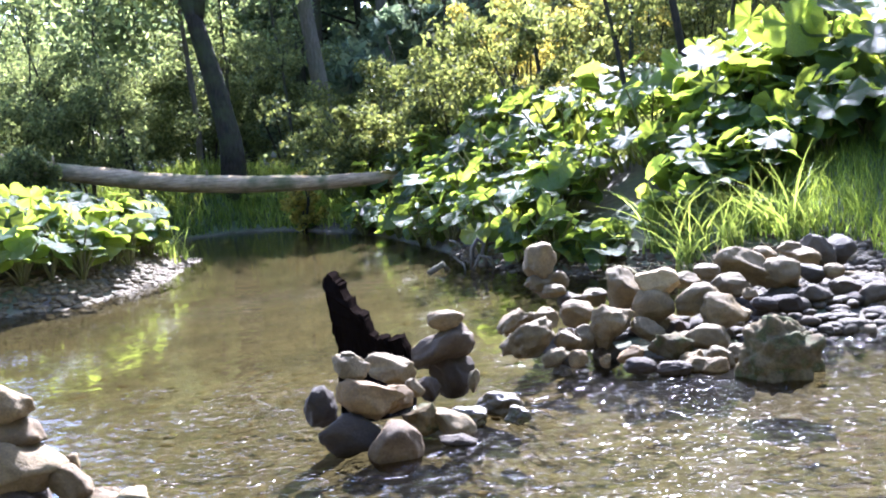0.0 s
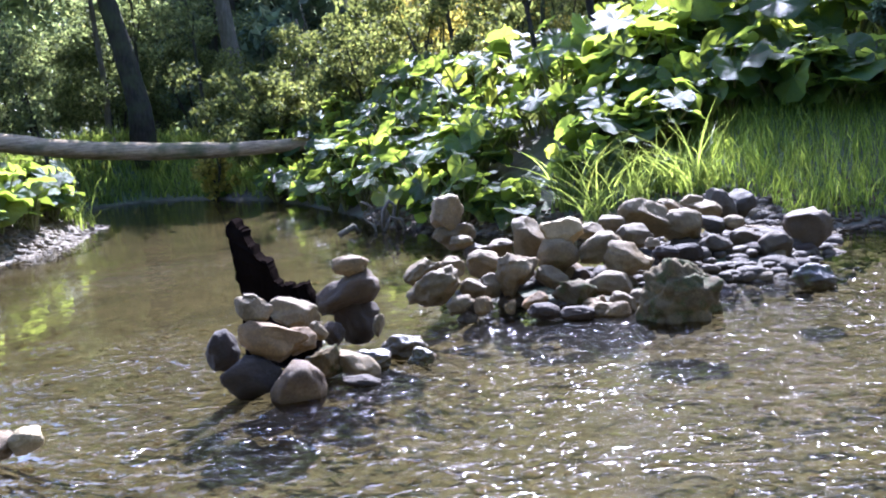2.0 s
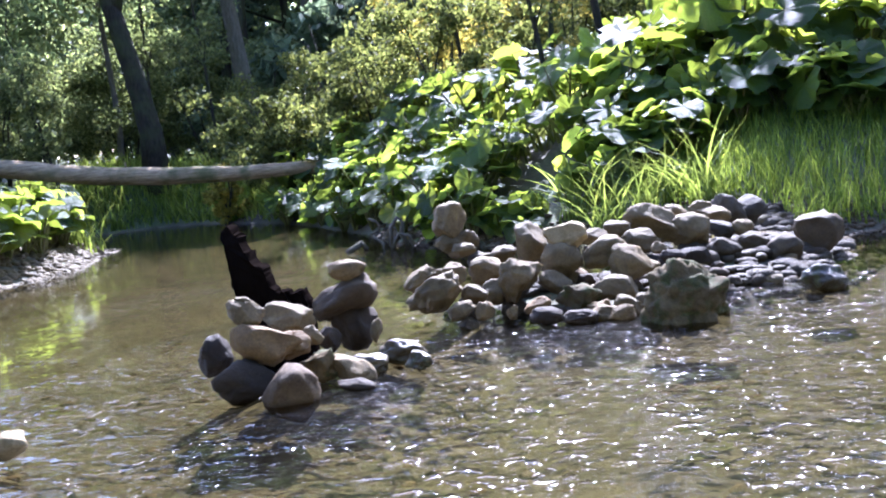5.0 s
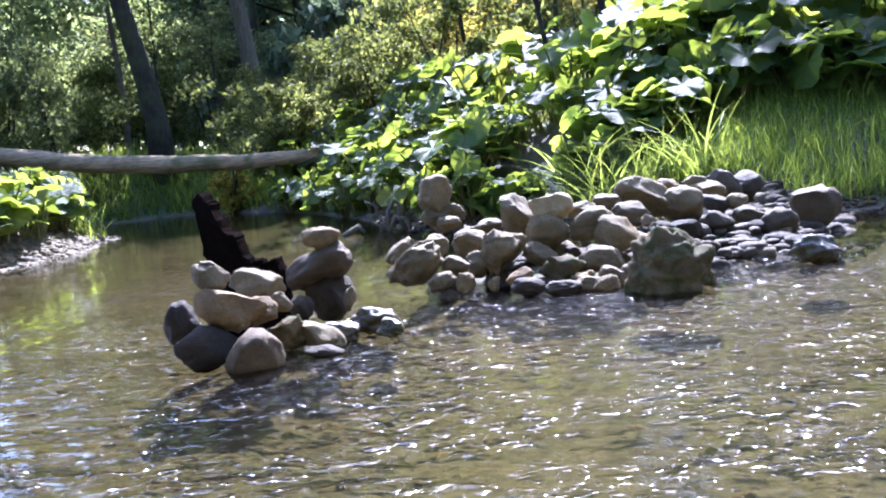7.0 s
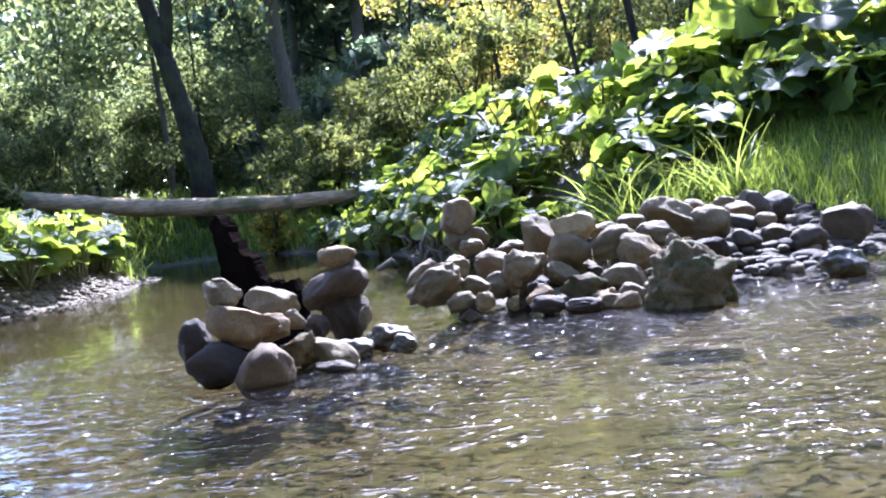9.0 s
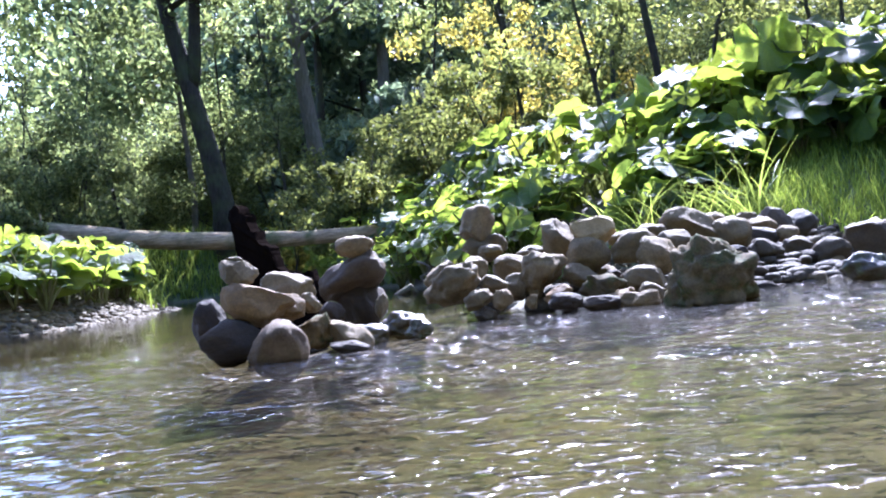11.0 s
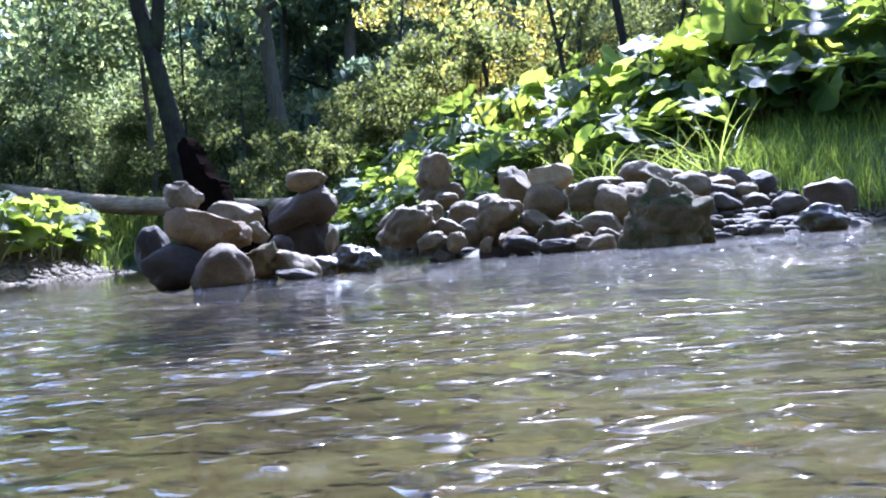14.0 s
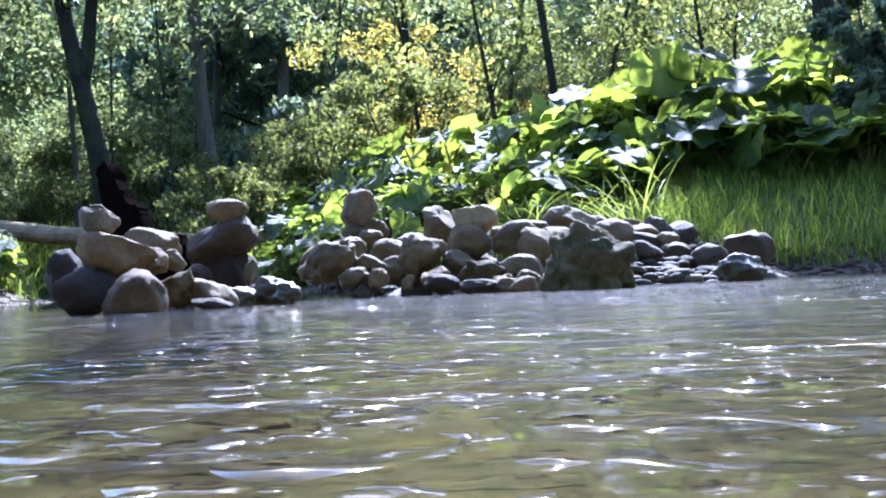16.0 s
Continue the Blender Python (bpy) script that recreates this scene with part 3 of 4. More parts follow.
scatter_stones("heap_gravel", np.stack([xs, ys, zs + 0.01], 1)[keep], rng.uniform(0.03, 0.09, 900)[keep], DARK, "dark cobbles and gravel between the larger stones", 9)
xs, ys = rng.uniform(-5.8, -3.0, 7000), rng.uniform(6.6, 11.2, 7000)
ds = shore_distance(xs, ys)
keep = (ds > -0.2) & (ds < 0.5)
xs, ys = xs[keep], ys[keep]
scatter_stones("bank_gravel", np.stack([xs, ys, height(xs, ys)], 1), rng.uniform(0.02, 0.09, len(xs)), STONE, "grey gravel along the leafy point", 6)


# ---- dead wood ----
def rotten_stump():
    """A blackened, jagged piece of wood standing up between the cairns."""
    outline = [(-0.665, 0.11), (-0.655, 0.21), (-0.664, 0.27), (-0.672, 0.38), (-0.688, 0.475), (-0.662, 0.487), (-0.64, 0.455), (-0.622, 0.452), (-0.6, 0.392), (-0.585, 0.385), (-0.568, 0.342), (-0.532, 0.322), (-0.527, 0.285), (-0.505, 0.225), (-0.48, 0.235), (-0.44, 0.218), (-0.40, 0.228), (-0.38, 0.155), (-0.385, 0.06)]
    outline = [(outline[0][0], -0.1)] + outline + [(outline[-1][0], -0.1)]
    rnd = random.Random(3)
    pts = []
    for (ax, az), (bx, bz) in zip(outline, outline[1:]):
        for k in range(4):
            t = k / 4
            j = 0.006 if k else 0.003
            pts.append((ax + (bx - ax) * t + rnd.uniform(-j, j), az + (bz - az) * t + rnd.uniform(-j, j)))
    n = len(pts)
    verts, faces = [], []
    layers = [(-0.05, 0.96), (-0.03, 1.0), (0.03, 1.0), (0.055, 0.95)]
    for dy, k in layers:
        for x, z in pts:
            cx = outline[6][0] + 0.07 + 0.1 * max(0, 0.25 - z)
            verts.append((cx + (x - cx) * k, 3.95 + dy + rnd.uniform(-0.006, 0.006) + 0.02 * math.sin(z * 14), z * (0.97 + 0.03 * k) + rnd.uniform(-0.004, 0.004)))
    for i in range(len(layers) - 1):
        for k in range(n):
            k2 = (k + 1) % n
            faces.append((i * n + k, i * n + k2, (i + 1) * n + k2, (i + 1) * n + k))
    faces += [tuple(range(n - 1, -1, -1)), tuple((len(layers) - 1) * n + k for k in range(n))]
    ob = mesh_object("tree_stump", verts, faces, DARKWOOD, False)
    return tagged(ob, "black rotten jagged wooden stump standing in the brook", "stump")


rotten_stump()


def fallen_log():
    rnd = random.Random(11)
    top = tagged(new("fallen_log"), "weathered barkless fallen trunk lying across the brook", "log")
    n = 26
    pts, rad = [], []
    for i in range(n):
        t = i / (n - 1)
        x = -6.9 + 4.9 * t
        z = 0.53 + 0.72 * (1 - t) ** 2.1 + 0.02 * t + rnd.uniform(-0.006, 0.006)
        pts.append((x, 11.75 + 0.25 * t, z))
        rad.append(0.085 + 0.018 * math.sin(t * 4) + rnd.uniform(-0.004, 0.004))
    trunk = mesh_object("trunk", *tube(pts, rad, 14, 0.05, rnd), LOG)
    under(trunk, top)
    for t, length in ((0.2, 0.12), (0.55, 0.09), (0.13, 0.1)):
        p = Vector(pts[int(t * n)])
        v, f = tube([p, p + Vector((0.02, -0.05, 0.06 + length))], [0.018, 0.01], 6)
        under(mesh_object("branch_stub", v, f, LOG), top)
    return top


fallen_log()


def twig(points, r, label):
    v, f = tube(points, [r] * len(points), 6)
    return tagged(mesh_object("twig", v, f, PALE_BARK), label, "twig")


twig([(-0.83, 7.85, 0.2), (-0.78, 7.85, 0.18), (-0.745, 7.85, 0.145), (-0.76, 7.85, 0.11), (-0.82, 7.85, 0.09), (-0.78, 7.84, 0.05), (-0.73, 7.8, 0.02), (-0.72, 7.75, -0.06)], 0.009, "pale bent twig sticking out of the shallow water")
twig([(-0.68, 7.85, -0.02), (-0.67, 7.85, 0.12), (-0.62, 7.852, 0.19), (-0.58, 7.854, 0.15), (-0.6, 7.85, 0.08), (-0.56, 7.85, -0.02)], 0.016, "pale washed-up root by the shore")
twig([(-1.0, 7.8, -0.03), (-0.89, 7.83, 0.03), (-0.86, 7.85, -0.02)], 0.022, "pale stick half under water")
twig([(-0.66, 7.75, -0.03), (-0.61, 7.77, 0.08), (-0.53, 7.75, 0.06), (-0.5, 7.75, -0.04)], 0.012, "pale washed-up root by the shore")


# ---- butterbur ----
def leaf_mesh(seed, lobes=1.0):
    """A big kidney-shaped leaf, cupped, with a wavy toothed edge. The stalk joins at the notch, at the origin."""
    rnd = random.Random(seed)
    rings, sides = 5, 36
    verts, faces = [(0, 0, 0)], []
    ph = [rnd.uniform(0, 6.28) for _ in range(4)]
    for i in range(1, rings + 1):
        r = i / rings
        for k in range(sides):
            a = -math.pi * 0.93 + 2 * math.pi * 0.93 * k / (sides - 1)
            edge = 1 + 0.035 * math.sin(a * 7 + ph[0]) + 0.03 * math.sin(a * 13 + ph[1]) + 0.12 * math.cos(a)
            x, y = r * edge * math.sin(a), r * edge * (math.cos(a) * 0.92) + 0.0
            z = 0.18 * r * r - 0.1 * r ** 3 + 0.07 * r * r * math.sin(a * 3 + ph[2]) + 0.05 * r * math.sin(a * 6 + ph[3]) - 0.16 * r * r * max(0, math.cos(a))
            z += 0.035 * r * math.cos(a * 9) + 0.05 * r ** 3 * math.sin(a * 5 + ph[1])
            verts.append((x, y, z))
    for k in range(sides - 1):
        faces.append((0, 1 + k, 2 + k))
    for i in range(rings - 1):
        for k in range(sides - 1):
            a = 1 + i * sides + k
            faces.append((a, a + sides, a + sides + 1, a + 1))
    me = bpy.data.meshes.new("leaf")
    me.from_pydata(verts, [], faces)
    me.polygons.foreach_set("use_smooth", [True] * len(me.polygons))
    me.materials.append(BUTTERBUR)
    return me


LEAVES = [leaf_mesh(40 + k) for k in range(7)]


def butterbur(x, y, tall, big, leaves, seed, label):
    rnd = random.Random(seed)
    z = float(height(np.array(x), np.array(y)))
    top = new("butterbur")
    top.location = (x, y, z - 0.02)
    tagged(top, label, "butterbur", "butterbur on the banks")
    for i in range(leaves):
        a = 2 * math.pi * (i + rnd.random() * 0.8) / leaves
        reach = rnd.uniform(0.15, 0.6) * tall
        h = tall * rnd.uniform(0.55, 1.1)
        r = big * rnd.uniform(0.65, 1.2)
        tip = Vector((math.cos(a) * reach, math.sin(a) * reach, h))
        v, f = tube([(0, 0, 0), tip * 0.4 + Vector((0, 0, h * 0.12)), tip * 0.8 + Vector((0, 0, h * 0.06)), tip], [0.011, 0.009, 0.008, 0.006], 5)
        st = mesh_object("stalk", v, f, STALK)
        under(st, top)
        lf = new("leaf", LEAVES[rnd.randrange(7)])
        turn = math.degrees(a) - 90 + rnd.uniform(-35, 35)
        tilt = rnd.uniform(-38, 12) if rnd.random() < 0.75 else rnd.uniform(-75, -30)
        m = Matrix.Translation(tip) @ pose(0, 0, 0, 0, 0, turn) @ pose(0, 0, 0, tilt, rnd.uniform(-22, 22), 0)
        under(lf, top, m @ Matrix.Diagonal((r, r, r, 1)))
    return top


rng = np.random.default_rng(21)
n = 0
GREEN = "clump of large round green butterbur leaves on long stalks"
while n < 150:
    x = rng.uniform(-2.5, 4.4) if n % 3 else rng.uniform(-2.5, 0.3)
    back = rng.random() ** 1.3 * 3.2
    edge = np.interp(x, [-2.6, -1.87, -1.05, -0.6, -0.1, 0.45, 1.2, 2.1, 4.6], [11.9, 10.7, 8.95, 7.85, 7.3, 7.0, 7.4, 7.7, 7.5])
    y = edge + (0.2 if x > 0 else 0.0) + back + 0.45 * min(max(x - 2.0, 0), 1)
    if (x > 2.9 and back < 0.4) or (-1.15 < x < -0.4 and back < 0.25):
        continue
    if x > 2.0 and n % 5 < 3:
        n += 1
        continue
    tall = 0.34 + 0.13 * back + 0.12 * max(0, x - 0.5) * (back > 0.5) + rng.uniform(-0.05, 0.1)
    big = 0.105 + 0.015 * back + 0.025 * max(0, min(x, 2.5) - 0.2)
    butterbur(x, y, min(tall, 0.72), big, int(rng.integers(6, 10)), 500 + n, GREEN)
    n += 1
for k in range(26):
    butterbur(rng.uniform(1.15, 3.1), rng.uniform(7.3, 7.9), rng.uniform(0.28, 0.42), rng.uniform(0.12, 0.17), 7, 1100 + k, GREEN)
low = random.Random(91)
for k in range(14):
    x = low.uniform(0.55, 1.5)
    butterbur(x, 7.15 + 0.25 * (x - 0.5) + low.uniform(-0.12, 0.2), low.uniform(0.2, 0.38), low.uniform(0.1, 0.14), 7, 1300 + k, GREEN)
for k in range(12):
    x = low.uniform(2.1, 4.5)
    butterbur(x, 7.95 + low.uniform(-0.15, 0.25), low.uniform(0.14, 0.34), low.uniform(0.08, 0.13), 7, 1400 + k, "low clump of butterbur leaves at the back of the grass")
# low clumps at the back of the grass
for k in range(5):
    x = rng.uniform(2.5, 4.6)
    butterbur(x, 8.35 + rng.uniform(-0.1, 0.6), rng.uniform(0.22, 0.42), rng.uniform(0.12, 0.17), 6, 1200 + k, "clump of broad butterbur leaves behind the grass")
# a low fringe along the water
for k in range(54):
    x = -2.5 + 2.9 * (k + rng.random()) / 54
    if -1.2 < x < -0.35:
        continue
    y = np.interp(x, [-2.64, -1.87, -1.05, -0.6, -0.1, 0.45], [12.0, 10.8, 9.1, 8.0, 7.3, 6.85]) + 0.12 + rng.uniform(-0.08, 0.25)
    butterbur(x, y, rng.uniform(0.14, 0.26), rng.uniform(0.08, 0.12), 6, 1000 + k, "low clump of dark green leaves hanging over the water's edge")
# the leafy point of the other bank
n = 0
while n < 105:
    x, y = rng.uniform(-5.8, -3.5), rng.uniform(7.4, 10.2)
    d = float(shore_distance(np.array(x), np.array(y)))
    if d < 0.24 or d > 1.7:
        continue
    butterbur(x, y, rng.uniform(0.24, 0.46), rng.uniform(0.09, 0.15), int(rng.integers(6, 10)), 700 + n, "low clump of bright green sunlit butterbur leaves on the stony point")
    n += 1


# ---- grass ----
def blades(name, spots, length, width, lean, mat, label, seed, segments=3, kind="stuff"):
    rng = np.random.default_rng(seed)
    vs, fs, n = [], [], 0
    for x, y, z in spots:
        a = rng.uniform(0, 6.28)
        ln = length * rng.uniform(0.5, 1.25)
        w = width * rng.uniform(0.7, 1.3)
        k = lean * rng.uniform(0.3, 1.5)
        dx, dy = math.cos(a), math.sin(a)
        b = rng.uniform(0, 6.28)
        px, py = math.cos(b) * w, math.sin(b) * w
        for i in range(segments + 1):
            t = i / segments
            out = k * ln * t * t
            up = ln * (t - 0.45 * min(k, 1.4) * t * t)
            q = 1 - t * 0.92
            vs.append((x + dx * out - px * q, y + dy * out - py * q, z + up))
            vs.append((x + dx * out + px * q, y + dy * out + py * q, z + up))
        for i in range(segments):
            fs.append((n + 2 * i, n + 2 * i + 1, n + 2 * i + 3, n + 2 * i + 2))
        n += 2 * (segments + 1)
    ob = mesh_object(name, vs, fs, mat)
    return tagged(ob, label, "grass", kind=kind)


rng = np.random.default_rng(33)
xs, ys = rng.uniform(1.0, 6.5, 40000), rng.uniform(5.7, 9.0, 40000)
d = shore_distance(xs, ys)
keep = (d > 0.05) & (d < 2.1) & ((xs > 1.75) | (d > 0.3))
spots = np.stack([xs, ys, height(xs, ys) - 0.01], 1)[keep]
blades("bank_grass", spots, 0.19, 0.004, 0.5, GRASS, "lush sunlit grass on the stream bank", 34)
xs, ys = rng.uniform(-9.5, -2.4, 26000), rng.uniform(9.6, 18.5, 26000)
d = shore_distance(xs, ys)
keep = (d > 0.02) & (d < 4.5)
xm, ym = rng.uniform(-6.4, -2.9, 9000), rng.uniform(12.7, 15.0, 9000)
dm = shore_distance(xm, ym)
blades("mound_grass", np.stack([xm, ym, height(xm, ym) - 0.01], 1)[dm > 0.02], 0.2, 0.008, 0.6, GRASS, "dense green grass on the mound behind the log", 37)
blades("far_grass", np.stack([xs, ys, height(xs, ys)], 1)[keep], 0.3, 0.011, 0.6, SEDGE, "green grass on the far bank under the log", 35)


xs, ys = rng.uniform(-3.0, 6.0, 9000), rng.uniform(8.5, 16.0, 9000)
d = shore_distance(xs, ys)
keep = d > 0.8
blades("bank_undergrowth", np.stack([xs, ys, height(xs, ys)], 1)[keep], 0.34, 0.014, 0.7, SHRUB_LEAF, "low green undergrowth under the shrubs", 36)


def sedge(x, y, seed, length=0.5):
    z = float(height(np.array(x), np.array(y)))
    rng = np.random.default_rng(seed)
    spots = [(x + rng.normal(0, 0.05), y + rng.normal(0, 0.05), z - 0.02) for _ in range(46)]
    ob = blades("sedge_tuft", spots, length, 0.008, 0.75, SEDGE, "tuft of long arching bright green grass blades", seed, 6)
    del ob["kind"]
    ob["group"] = "tufts of long grass"
    return ob


for k, (x, y) in enumerate([(0.88, 6.8), (1.05, 6.65), (0.65, 7.0), (1.25, 6.7), (0.8, 6.65), (1.4, 6.5)]):
    sedge(x, y, 60 + k, 0.42 + 0.05 * (k % 3))
spots = []
for _ in range(90):
    x = rng.uniform(0.5, 1.5)
    y = 6.55 - (x - 0.5) * 0.5 + rng.normal(0, 0.12)
    spots.append((x, y, float(height(np.array(x), np.array(y))) + 0.02))
blades("dry_grass", spots, 0.3, 0.004, 1.5, DRY_GRASS, "bleached dry grass stems hanging over the gravel", 71, 5)


# ---- shrubs and trees ----
def shrub(x, y, h, wide, leaf, size, count, seed, label, mat=None):
    rnd = random.Random(seed)
    rng = np.random.default_rng(seed)
    z = float(height(np.array(x), np.array(y)))
    top = tagged(new("shrub"), label, "shrub", "shrubs on the banks")
    top.location = (x, y, z - 0.05)
    clumps, radii = [], []
    for i in range(rnd.randint(4, 6)):
        a = rnd.uniform(0, 6.28)
        tip = Vector((math.cos(a) * wide * rnd.uniform(0.2, 0.8), math.sin(a) * wide * rnd.uniform(0.2, 0.8), h * rnd.uniform(0.7, 1.0)))
        mid = tip * 0.5 + Vector((rnd.uniform(-0.1, 0.1), rnd.uniform(-0.1, 0.1), h * 0.08))
        v, f = tube([(0, 0, 0), mid * 0.5, mid, tip], [0.02, 0.015, 0.011, 0.004], 5)
        under(mesh_object("stem", v, f, BARK), top)
        for k in range(7):
            t = rnd.uniform(0.25, 1.0)
            p = tip * t + Vector((rnd.gauss(0, 0.3) * wide, rnd.gauss(0, 0.3) * wide, rnd.gauss(0, 0.08) * h))
            p.z = max(p.z, 0.12)
            clumps.append(p)
            radii.append(rnd.uniform(0.12, 0.3) * wide)
    v, f = leaf_cloud(clumps, radii, count, size, rng, 0.8)
    under(mesh_object("crown", v, f, leaf), top)
    return top


def tree(x, y, h, r, lean, leaf, bark, size, count, seed, label, low=0.35, spread=1.6, fork=False):
    rnd = random.Random(seed)
    rng = np.random.default_rng(seed)
    z = float(height(np.array(x), np.array(y)))
    top = tagged(new("tree"), label, "tree", "trees of the wood")
    top.location = (x, y, z - 0.1)
    n = 9
    pts = [Vector((lean * (i / (n - 1)) ** 1.6 + 0.04 * math.sin(i * 0.9 + seed), 0.05 * math.sin(i + seed), h * i / (n - 1))) for i in range(n)]
    pts[0] = Vector((0, 0, 0))
    v, f = tube(pts, [r * (1.25 if i == 0 else 1) * (1 - 0.75 * i / (n - 1)) for i in range(n)], 10, 0.06, rnd)
    under(mesh_object("trunk", v, f, bark), top)
    clumps, radii = [], []
    limbs = 10
    if fork:
        a = pts[3]
        v, f = tube([a, a + Vector((0.1, 0, h * 0.06)), a + Vector((0.17, 0.05, h * 0.2)), a + Vector((0.2, 0.1, h * 0.45))], [r * 0.62, r * 0.55, r * 0.45, r * 0.3], 8)
        under(mesh_object("limb", v, f, bark), top)
    for i in range(limbs):
        t = rnd.uniform(low, 0.97)
        k = t * (n - 1)
        a = pts[int(k)].lerp(pts[min(int(k) + 1, n - 1)], k % 1)
        ang = rnd.uniform(0, 6.28)
        ln = spread * (1.15 - t) * rnd.uniform(0.7, 1.2) + 0.3
        b = a + Vector((math.cos(ang) * ln, math.sin(ang) * ln, ln * rnd.uniform(0.1, 0.5)))
        v, f = tube([a, a.lerp(b, 0.5) + Vector((0, 0, 0.08)), b], [r * 0.3, r * 0.2, r * 0.07], 5)
        under(mesh_object("limb", v, f, bark), top)
        for _ in range(5):
            clumps.append(a.lerp(b, rnd.uniform(0.35, 1.1)) + Vector((rnd.gauss(0, 0.25), rnd.gauss(0, 0.25), rnd.gauss(0, 0.2))))
            radii.append(rnd.uniform(0.3, 0.65))
    v, f = leaf_cloud(clumps, radii, count, size, rng, 0.7)
    under(mesh_object("crown", v, f, leaf), top)
    return top


def sapling(x, y, h, lean, seed, leaf):
    """A thin bare-stemmed young tree with a few leaves."""
    rnd = random.Random(seed)
    z = float(height(np.array(x), np.array(y)))
    top = tagged(new("sapling"), "thin dark-stemmed sapling with sparse leaves", "sapling", "saplings of the thicket")
    top.location = (x, y, z - 0.05)
    pts = [Vector((lean * (i / 5) ** 1.3 + rnd.uniform(-0.03, 0.03), 0, h * i / 5)) for i in range(6)]
    v, f = tube(pts, [0.028 - 0.0042 * i for i in range(6)], 6)
    under(mesh_object("trunk", v, f, BARK), top)
    clumps = []
    for i in range(5):
        a = pts[2 + i % 4]
        b = a + Vector((rnd.uniform(-0.5, 0.5), rnd.uniform(-0.3, 0.3), rnd.uniform(0.2, 0.6)))
        v, f = tube([a, a.lerp(b, 0.5), b], [0.01, 0.008, 0.003], 5)
        under(mesh_object("limb", v, f, BARK), top)
        clumps += [b, a.lerp(b, 0.6)]
    v, f = leaf_cloud(clumps, [0.32] * len(clumps), 700, 0.05, np.random.default_rng(seed), 0.9)
    under(mesh_object("crown", v, f, leaf), top)
    return top


for k, (x, y, h, lean) in enumerate([(-5.3, 12.9, 2.6, -0.5), (-6.2, 13.0, 3.0, -0.7), (-5.0, 15.2, 3.6, 0.1), (-6.9, 12.9, 2.6, 0.3), (-7.8, 14.6, 3.2, -0.2), (-4.0, 14.9, 3.8, -0.2), (-5.6, 16.6, 4, 0.2),
                                     (-0.2, 11.0, 3.0, -0.4), (0.5, 10.6, 3.2, 0.5), (1.4, 10.6, 3.0, 0.7), (0.6, 9.6, 2.3, -0.35), (-1.6, 13.0, 3.4, 0.3), (2.6, 11.2, 3.0, -0.3), (3.0, 12.8, 3.6, 0.3)]):
    sapling(x, y, h, lean, 300 + k, WILLOW_LEAF if x < -3 else SHRUB_LEAF)
shrub(-3.35, 12.75, 0.75, 0.35, YELLOW_LEAF, 0.05, 700, 890, "small sapling with yellow and reddish autumn leaves")
for k, (x, y, tall, big) in enumerate([(1.15, 8.9, 0.65, 0.22), (1.6, 8.8, 0.7, 0.24), (2.0, 8.9, 0.78, 0.25), (0.8, 9.1, 0.6, 0.2), (2.7, 8.6, 0.5, 0.22), (1.35, 8.5, 0.6, 0.22), (1.8, 8.45, 0.6, 0.24), (2.25, 8.5, 0.55, 0.22), (1.5, 9.3, 0.7, 0.25)]):
    butterbur(x, y, tall, big, 7, 880 + k, "tall clump of very large sunlit butterbur leaves on long stalks")

# bright shrubs at the top of the bank
BRIGHT = "bushy shrub with small yellow-green sunlit leaves"
rng = np.random.default_rng(77)
for k, (x, y, h, w) in enumerate([(-2.6, 13.0, 1.3, 0.8), (-2.0, 12.2, 1.2, 0.7), (-1.3, 11.8, 1.5, 0.8), (-0.6, 11.3, 1.7, 0.9), (0.1, 11.6, 2.2, 0.9), (-1.9, 14.0, 2.0, 1.0),
                                  (0.9, 12.0, 2.5, 1.0), (1.7, 12.6, 2.6, 1.0), (-0.8, 13.6, 2.8, 1.1), (2.6, 12.2, 2.6, 1.1), (3.5, 12.4, 2.8, 1.1), (4.4, 11.4, 2.6, 1.1), (0.4, 14.0, 3.2, 1.2),
                                  (5.4, 10.6, 2.6, 1.2), (2.0, 14.8, 3.2, 1.3), (-3.4, 15.0, 1.6, 0.9)]):
    if x > 0:
        y, h, w = y + 4.5, h * 1.0, w * 1.3
    shrub(x, y, h, w, YELLOW_LEAF if k in (4, 8) else SHRUB_LEAF, 0.038, 6000, 800 + k, BRIGHT)
for k, (x, y, h, w) in enumerate([(4.9, 10.6, 1.9, 0.7), (5.6, 9.4, 2.1, 0.8)]):
    shrub(x, y, h, w, TREE_LEAF, 0.07, 3600, 830 + k, "dense dark green shrub beside the grassy bank")
for k, (x, y, h, w) in enumerate([(3.3, 8.3, 1.55, 0.4), (4.6, 7.7, 2.2, 0.7)]):
    shrub(x, y, h, w, DARK_LEAF, 0.06, 5200, 836 + k, "dense dark green shrub beside the grassy bank")
# willow thicket on the other bank
for k, (x, y, h, w) in enumerate([(-6.2, 13.2, 2.2, 1.2), (-7.4, 13.6, 2.4, 1.3), (-8.6, 13.0, 2.4, 1.4), (-7.0, 15.4, 2.6, 1.4), (-8.6, 16.0, 2.4, 1.5), (-5.6, 15.8, 2.6, 1.2), (-10, 15.0, 1.8, 1.4),
                                  (-6.4, 18.0, 3.2, 1.6), (-8.4, 19.0, 2.6, 1.6), (-4.8, 17.2, 2.4, 1.2), (-6.5, 11.2, 1.1, 0.7), (-8.2, 9.8, 1.3, 1.0), (-11.5, 17.5, 1.9, 1.5), (-7.8, 17.2, 2.9, 1.4), (-9.6, 18.0, 2.7, 1.5), (-6.2, 16.6, 2.8, 1.3), (-10.8, 19.0, 2.6, 1.6)]):
    shrub(x, y, h, w, WILLOW_LEAF, 0.034, 11000, 840 + k, "olive-green willow bush of the far thicket")

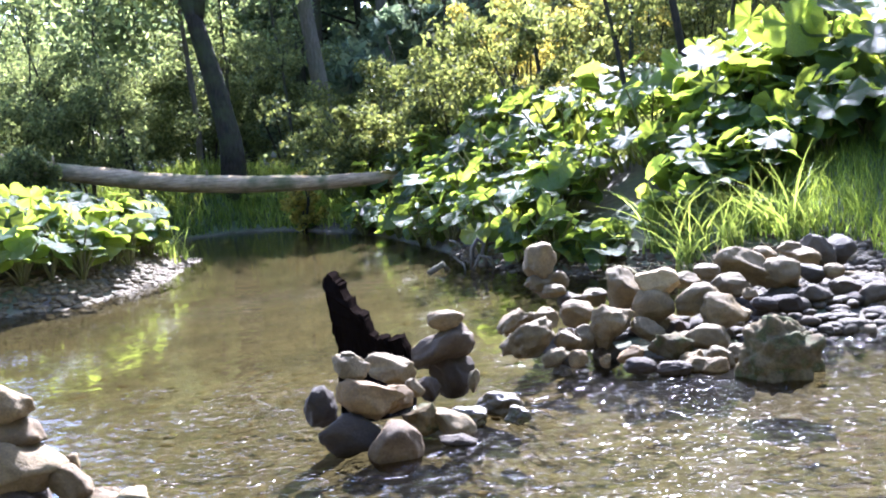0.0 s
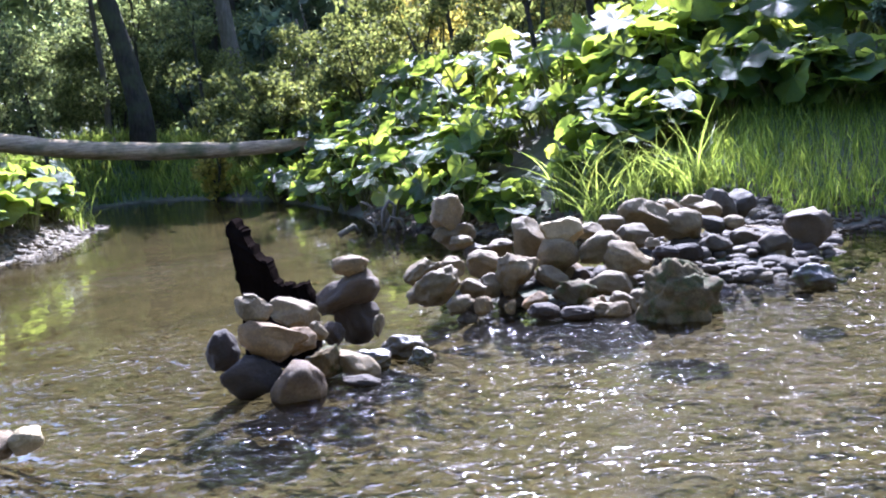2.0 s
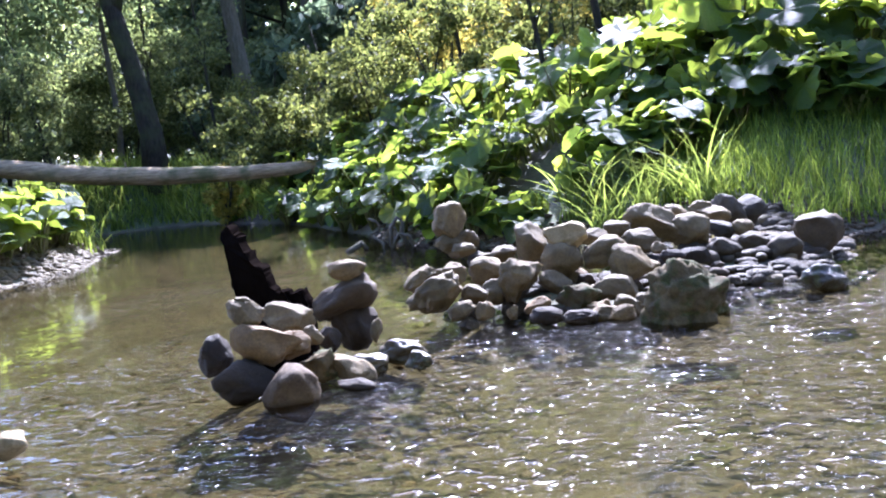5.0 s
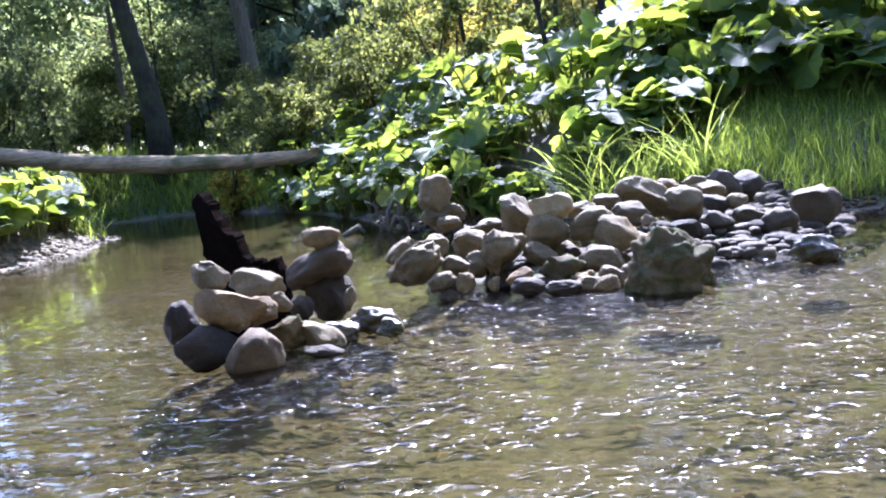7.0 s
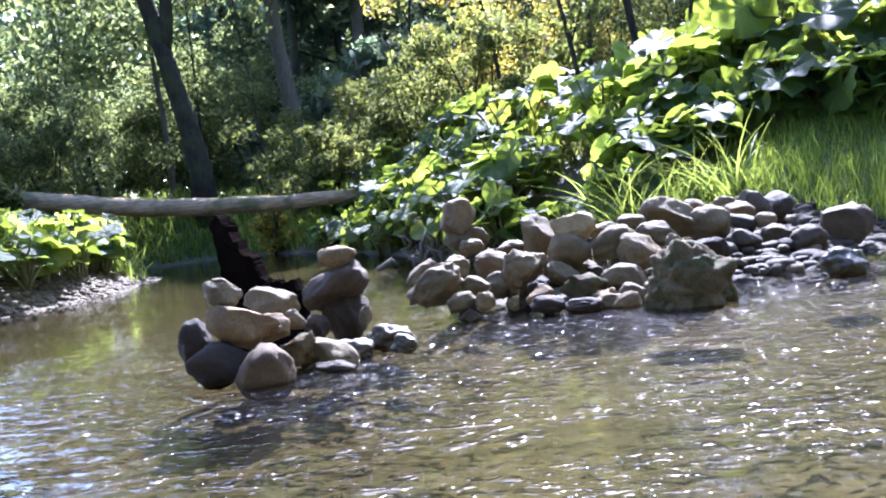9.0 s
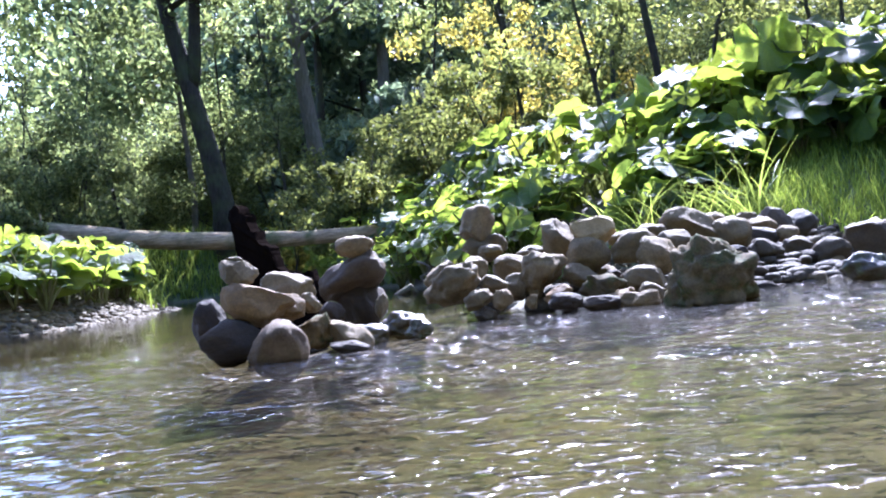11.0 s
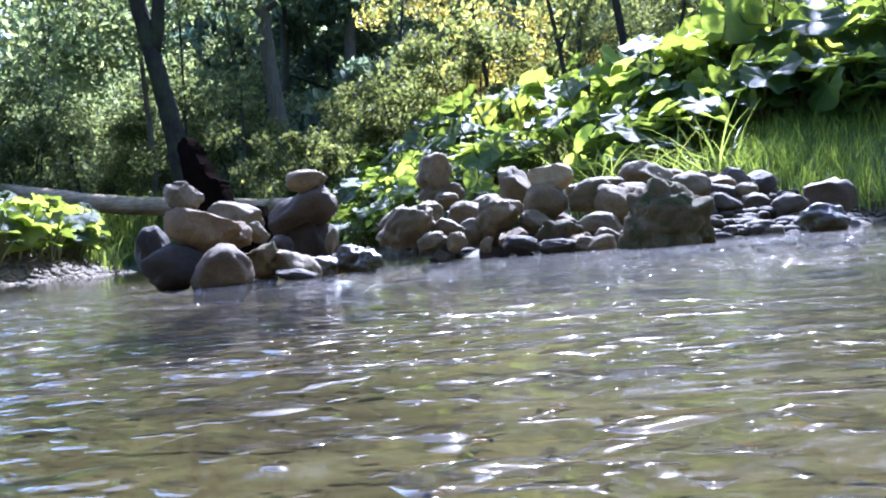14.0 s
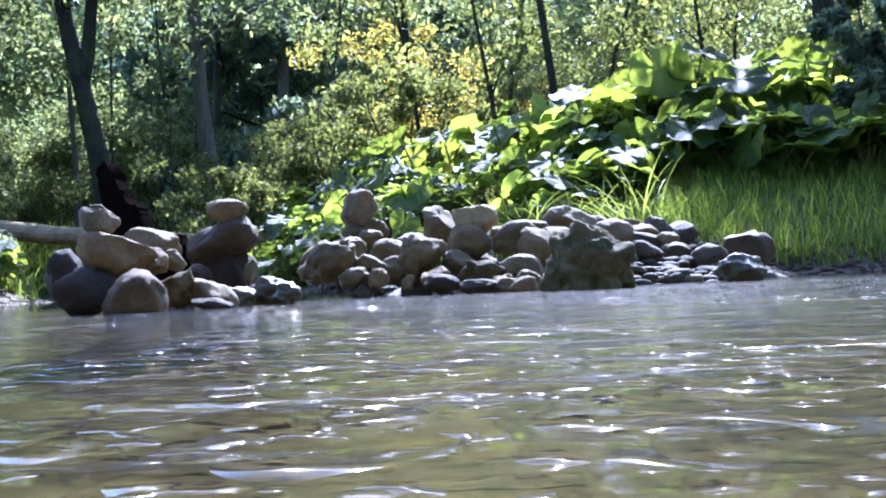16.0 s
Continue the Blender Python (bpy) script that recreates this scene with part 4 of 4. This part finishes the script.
tree(-4.6, 14.0, 6.2, 0.17, -1.15, TREE_LEAF, BARK, 0.065, 4000, 1, "dark leaning forked tree trunk behind the fallen log", 0.5, 1.6, True)
tree(-3.78, 16.0, 7.0, 0.15, -0.5, TREE_LEAF, PALE_BARK, 0.065, 4000, 2, "slender pale grey tree trunk at the wood's edge", 0.45)
tree(-3.62, 20.0, 7.5, 0.15, 0.1, TREE_LEAF, PALE_BARK, 0.1, 5000, 3, "straight grey tree trunk in the wood", 0.5)
# crown above the view is sized and widened to cast shade on the grass
tree(3.65, 11.0, 4.7, 0.14, -0.3, TREE_LEAF, BARK, 0.08, 6000, 4, "dark tree trunk above the big leaves", 0.68, 2.3)
# unseen tree, added as a blocker to shade the grass
tree(6.0, 12.4, 6.2, 0.1, 0.0, TREE_LEAF, BARK, 0.08, 1500, 6, "leafy tree added out of view so that its crown shades the grassy bank", 0.65, 1.5)
for k, (x, y, h, r, lean) in enumerate([(-5.45, 15.0, 7, 0.045, 0.1), (-6.3, 14.6, 5, 0.04, -0.9), (-2.2, 22, 7.5, 0.12, 0.2), (-1.2, 19, 6.5, 0.1, -0.2), (0.6, 21, 7, 0.1, 0.3), (-7.8, 21, 4, 0.1, 0.3),
                                        (2.6, 19, 7.5, 0.1, 0.2), (-11, 20, 3.2, 0.08, 0.2), (5.2, 16, 6, 0.1, -0.2), (7.5, 14, 6.5, 0.12, 0.1)]):
    tree(x, y, h, r, lean, TREE_LEAF if k % 3 else WILLOW_LEAF, BARK if k % 2 else PALE_BARK, 0.07, 4300, 20 + k, "slim tree of the mixed wood with thin foliage", 0.3, 2.0)
for k, (x, y, h) in enumerate([(-4.7, 19.5, 5.2), (-5.8, 22, 5.6), (-5.0, 24, 6.2), (-6.3, 26, 6.6), (-4.2, 27, 6.8), (-2.2, 27, 6.8), (-7.4, 23, 5.4), (-3.0, 24, 6.0), (-1.4, 25, 6.4)]):
    tree(x, y, h, 0.14, 0, DARK_LEAF, BARK, 0.14, 5600, 40 + k, "dark conifer in the shade of the wood", 0.12, 2.4)

v, f = tube([(1.08, 9.6, 0.6), (1.02, 9.6, 1.43), (0.92, 9.6, 2.34), (0.86, 9.6, 3.2)], [0.036, 0.034, 0.03, 0.02], 8)
tagged(mesh_object("post", v, f, BARK), "weathered brown wooden post among the leaves", "post")


def far_wood():
    """The wood beyond: thin trunks and leaves out to the distance, joined."""
    rng = np.random.default_rng(90)
    clumps, radii = [], []
    for _ in range(1100):
        a = radians(rng.uniform(-75, 75))
        r = rng.uniform(27, 44)
        x, y = math.sin(a) * r, math.cos(a) * r
        limit = np.interp(math.degrees(a), [-75, -31, -28, -24, 10, 30, 75], [4, 3.4, 4.4, 7.0, 7.5, 7.5, 8]) * r / 35
        clumps.append((x, y, 1.0 + limit * rng.random() ** 0.8))
        radii.append(rng.uniform(0.8, 2.0))
    v, f = leaf_cloud(clumps, radii, 110000, 0.24, rng, 0.9, 1.4)
    tagged(mesh_object("far_wood_leaves", v, f, TREE_LEAF), "hazy green foliage of the wood beyond", "foliage", kind="stuff")
    # tall trees far behind
    clumps, radii = [], []
    for _ in range(1000):
        a = radians(rng.uniform(-27, 70))
        r = rng.uniform(44, 54)
        clumps.append((math.sin(a) * r, math.cos(a) * r, 2 + 27 * rng.random() * min(1, (math.degrees(a) + 29) / 5)))
        radii.append(rng.uniform(1.4, 3.2))
    v, f = leaf_cloud(clumps, radii, 80000, 0.5, rng, 0.9, 1.4)
    tagged(mesh_object("tall_wood_leaves", v, f, TREE_LEAF), "tall green trees far off in the wood", "foliage", kind="stuff")
    # behind the eye the wood goes on
    # unseen foliage added behind the eye, tall enough to cut the sky's fill light
    clumps, radii = [], []
    for _ in range(900):
        a = radians(rng.uniform(75, 285))
        r = rng.uniform(12, 20)
        clumps.append((math.sin(a) * r, math.cos(a) * r, 0.5 + 13 * rng.random()))
        radii.append(rng.uniform(0.8, 1.6))
    v, f = leaf_cloud(clumps, radii, 42000, 0.5, rng, 0.9, 1.4)
    tagged(mesh_object("near_wood_leaves", v, f, TREE_LEAF), "unseen green foliage added behind the eye to block sky light", "foliage", kind="stuff")


far_wood()


# ---- what moves ----
def motions():
    """The sheet of water drifts downstream past the stones."""
    walk(water, [(0, pose(0, 0, LEVEL)), (8, pose(0.5, -0.9, LEVEL)), (16, pose(1.0, -1.8, LEVEL))])


motions()
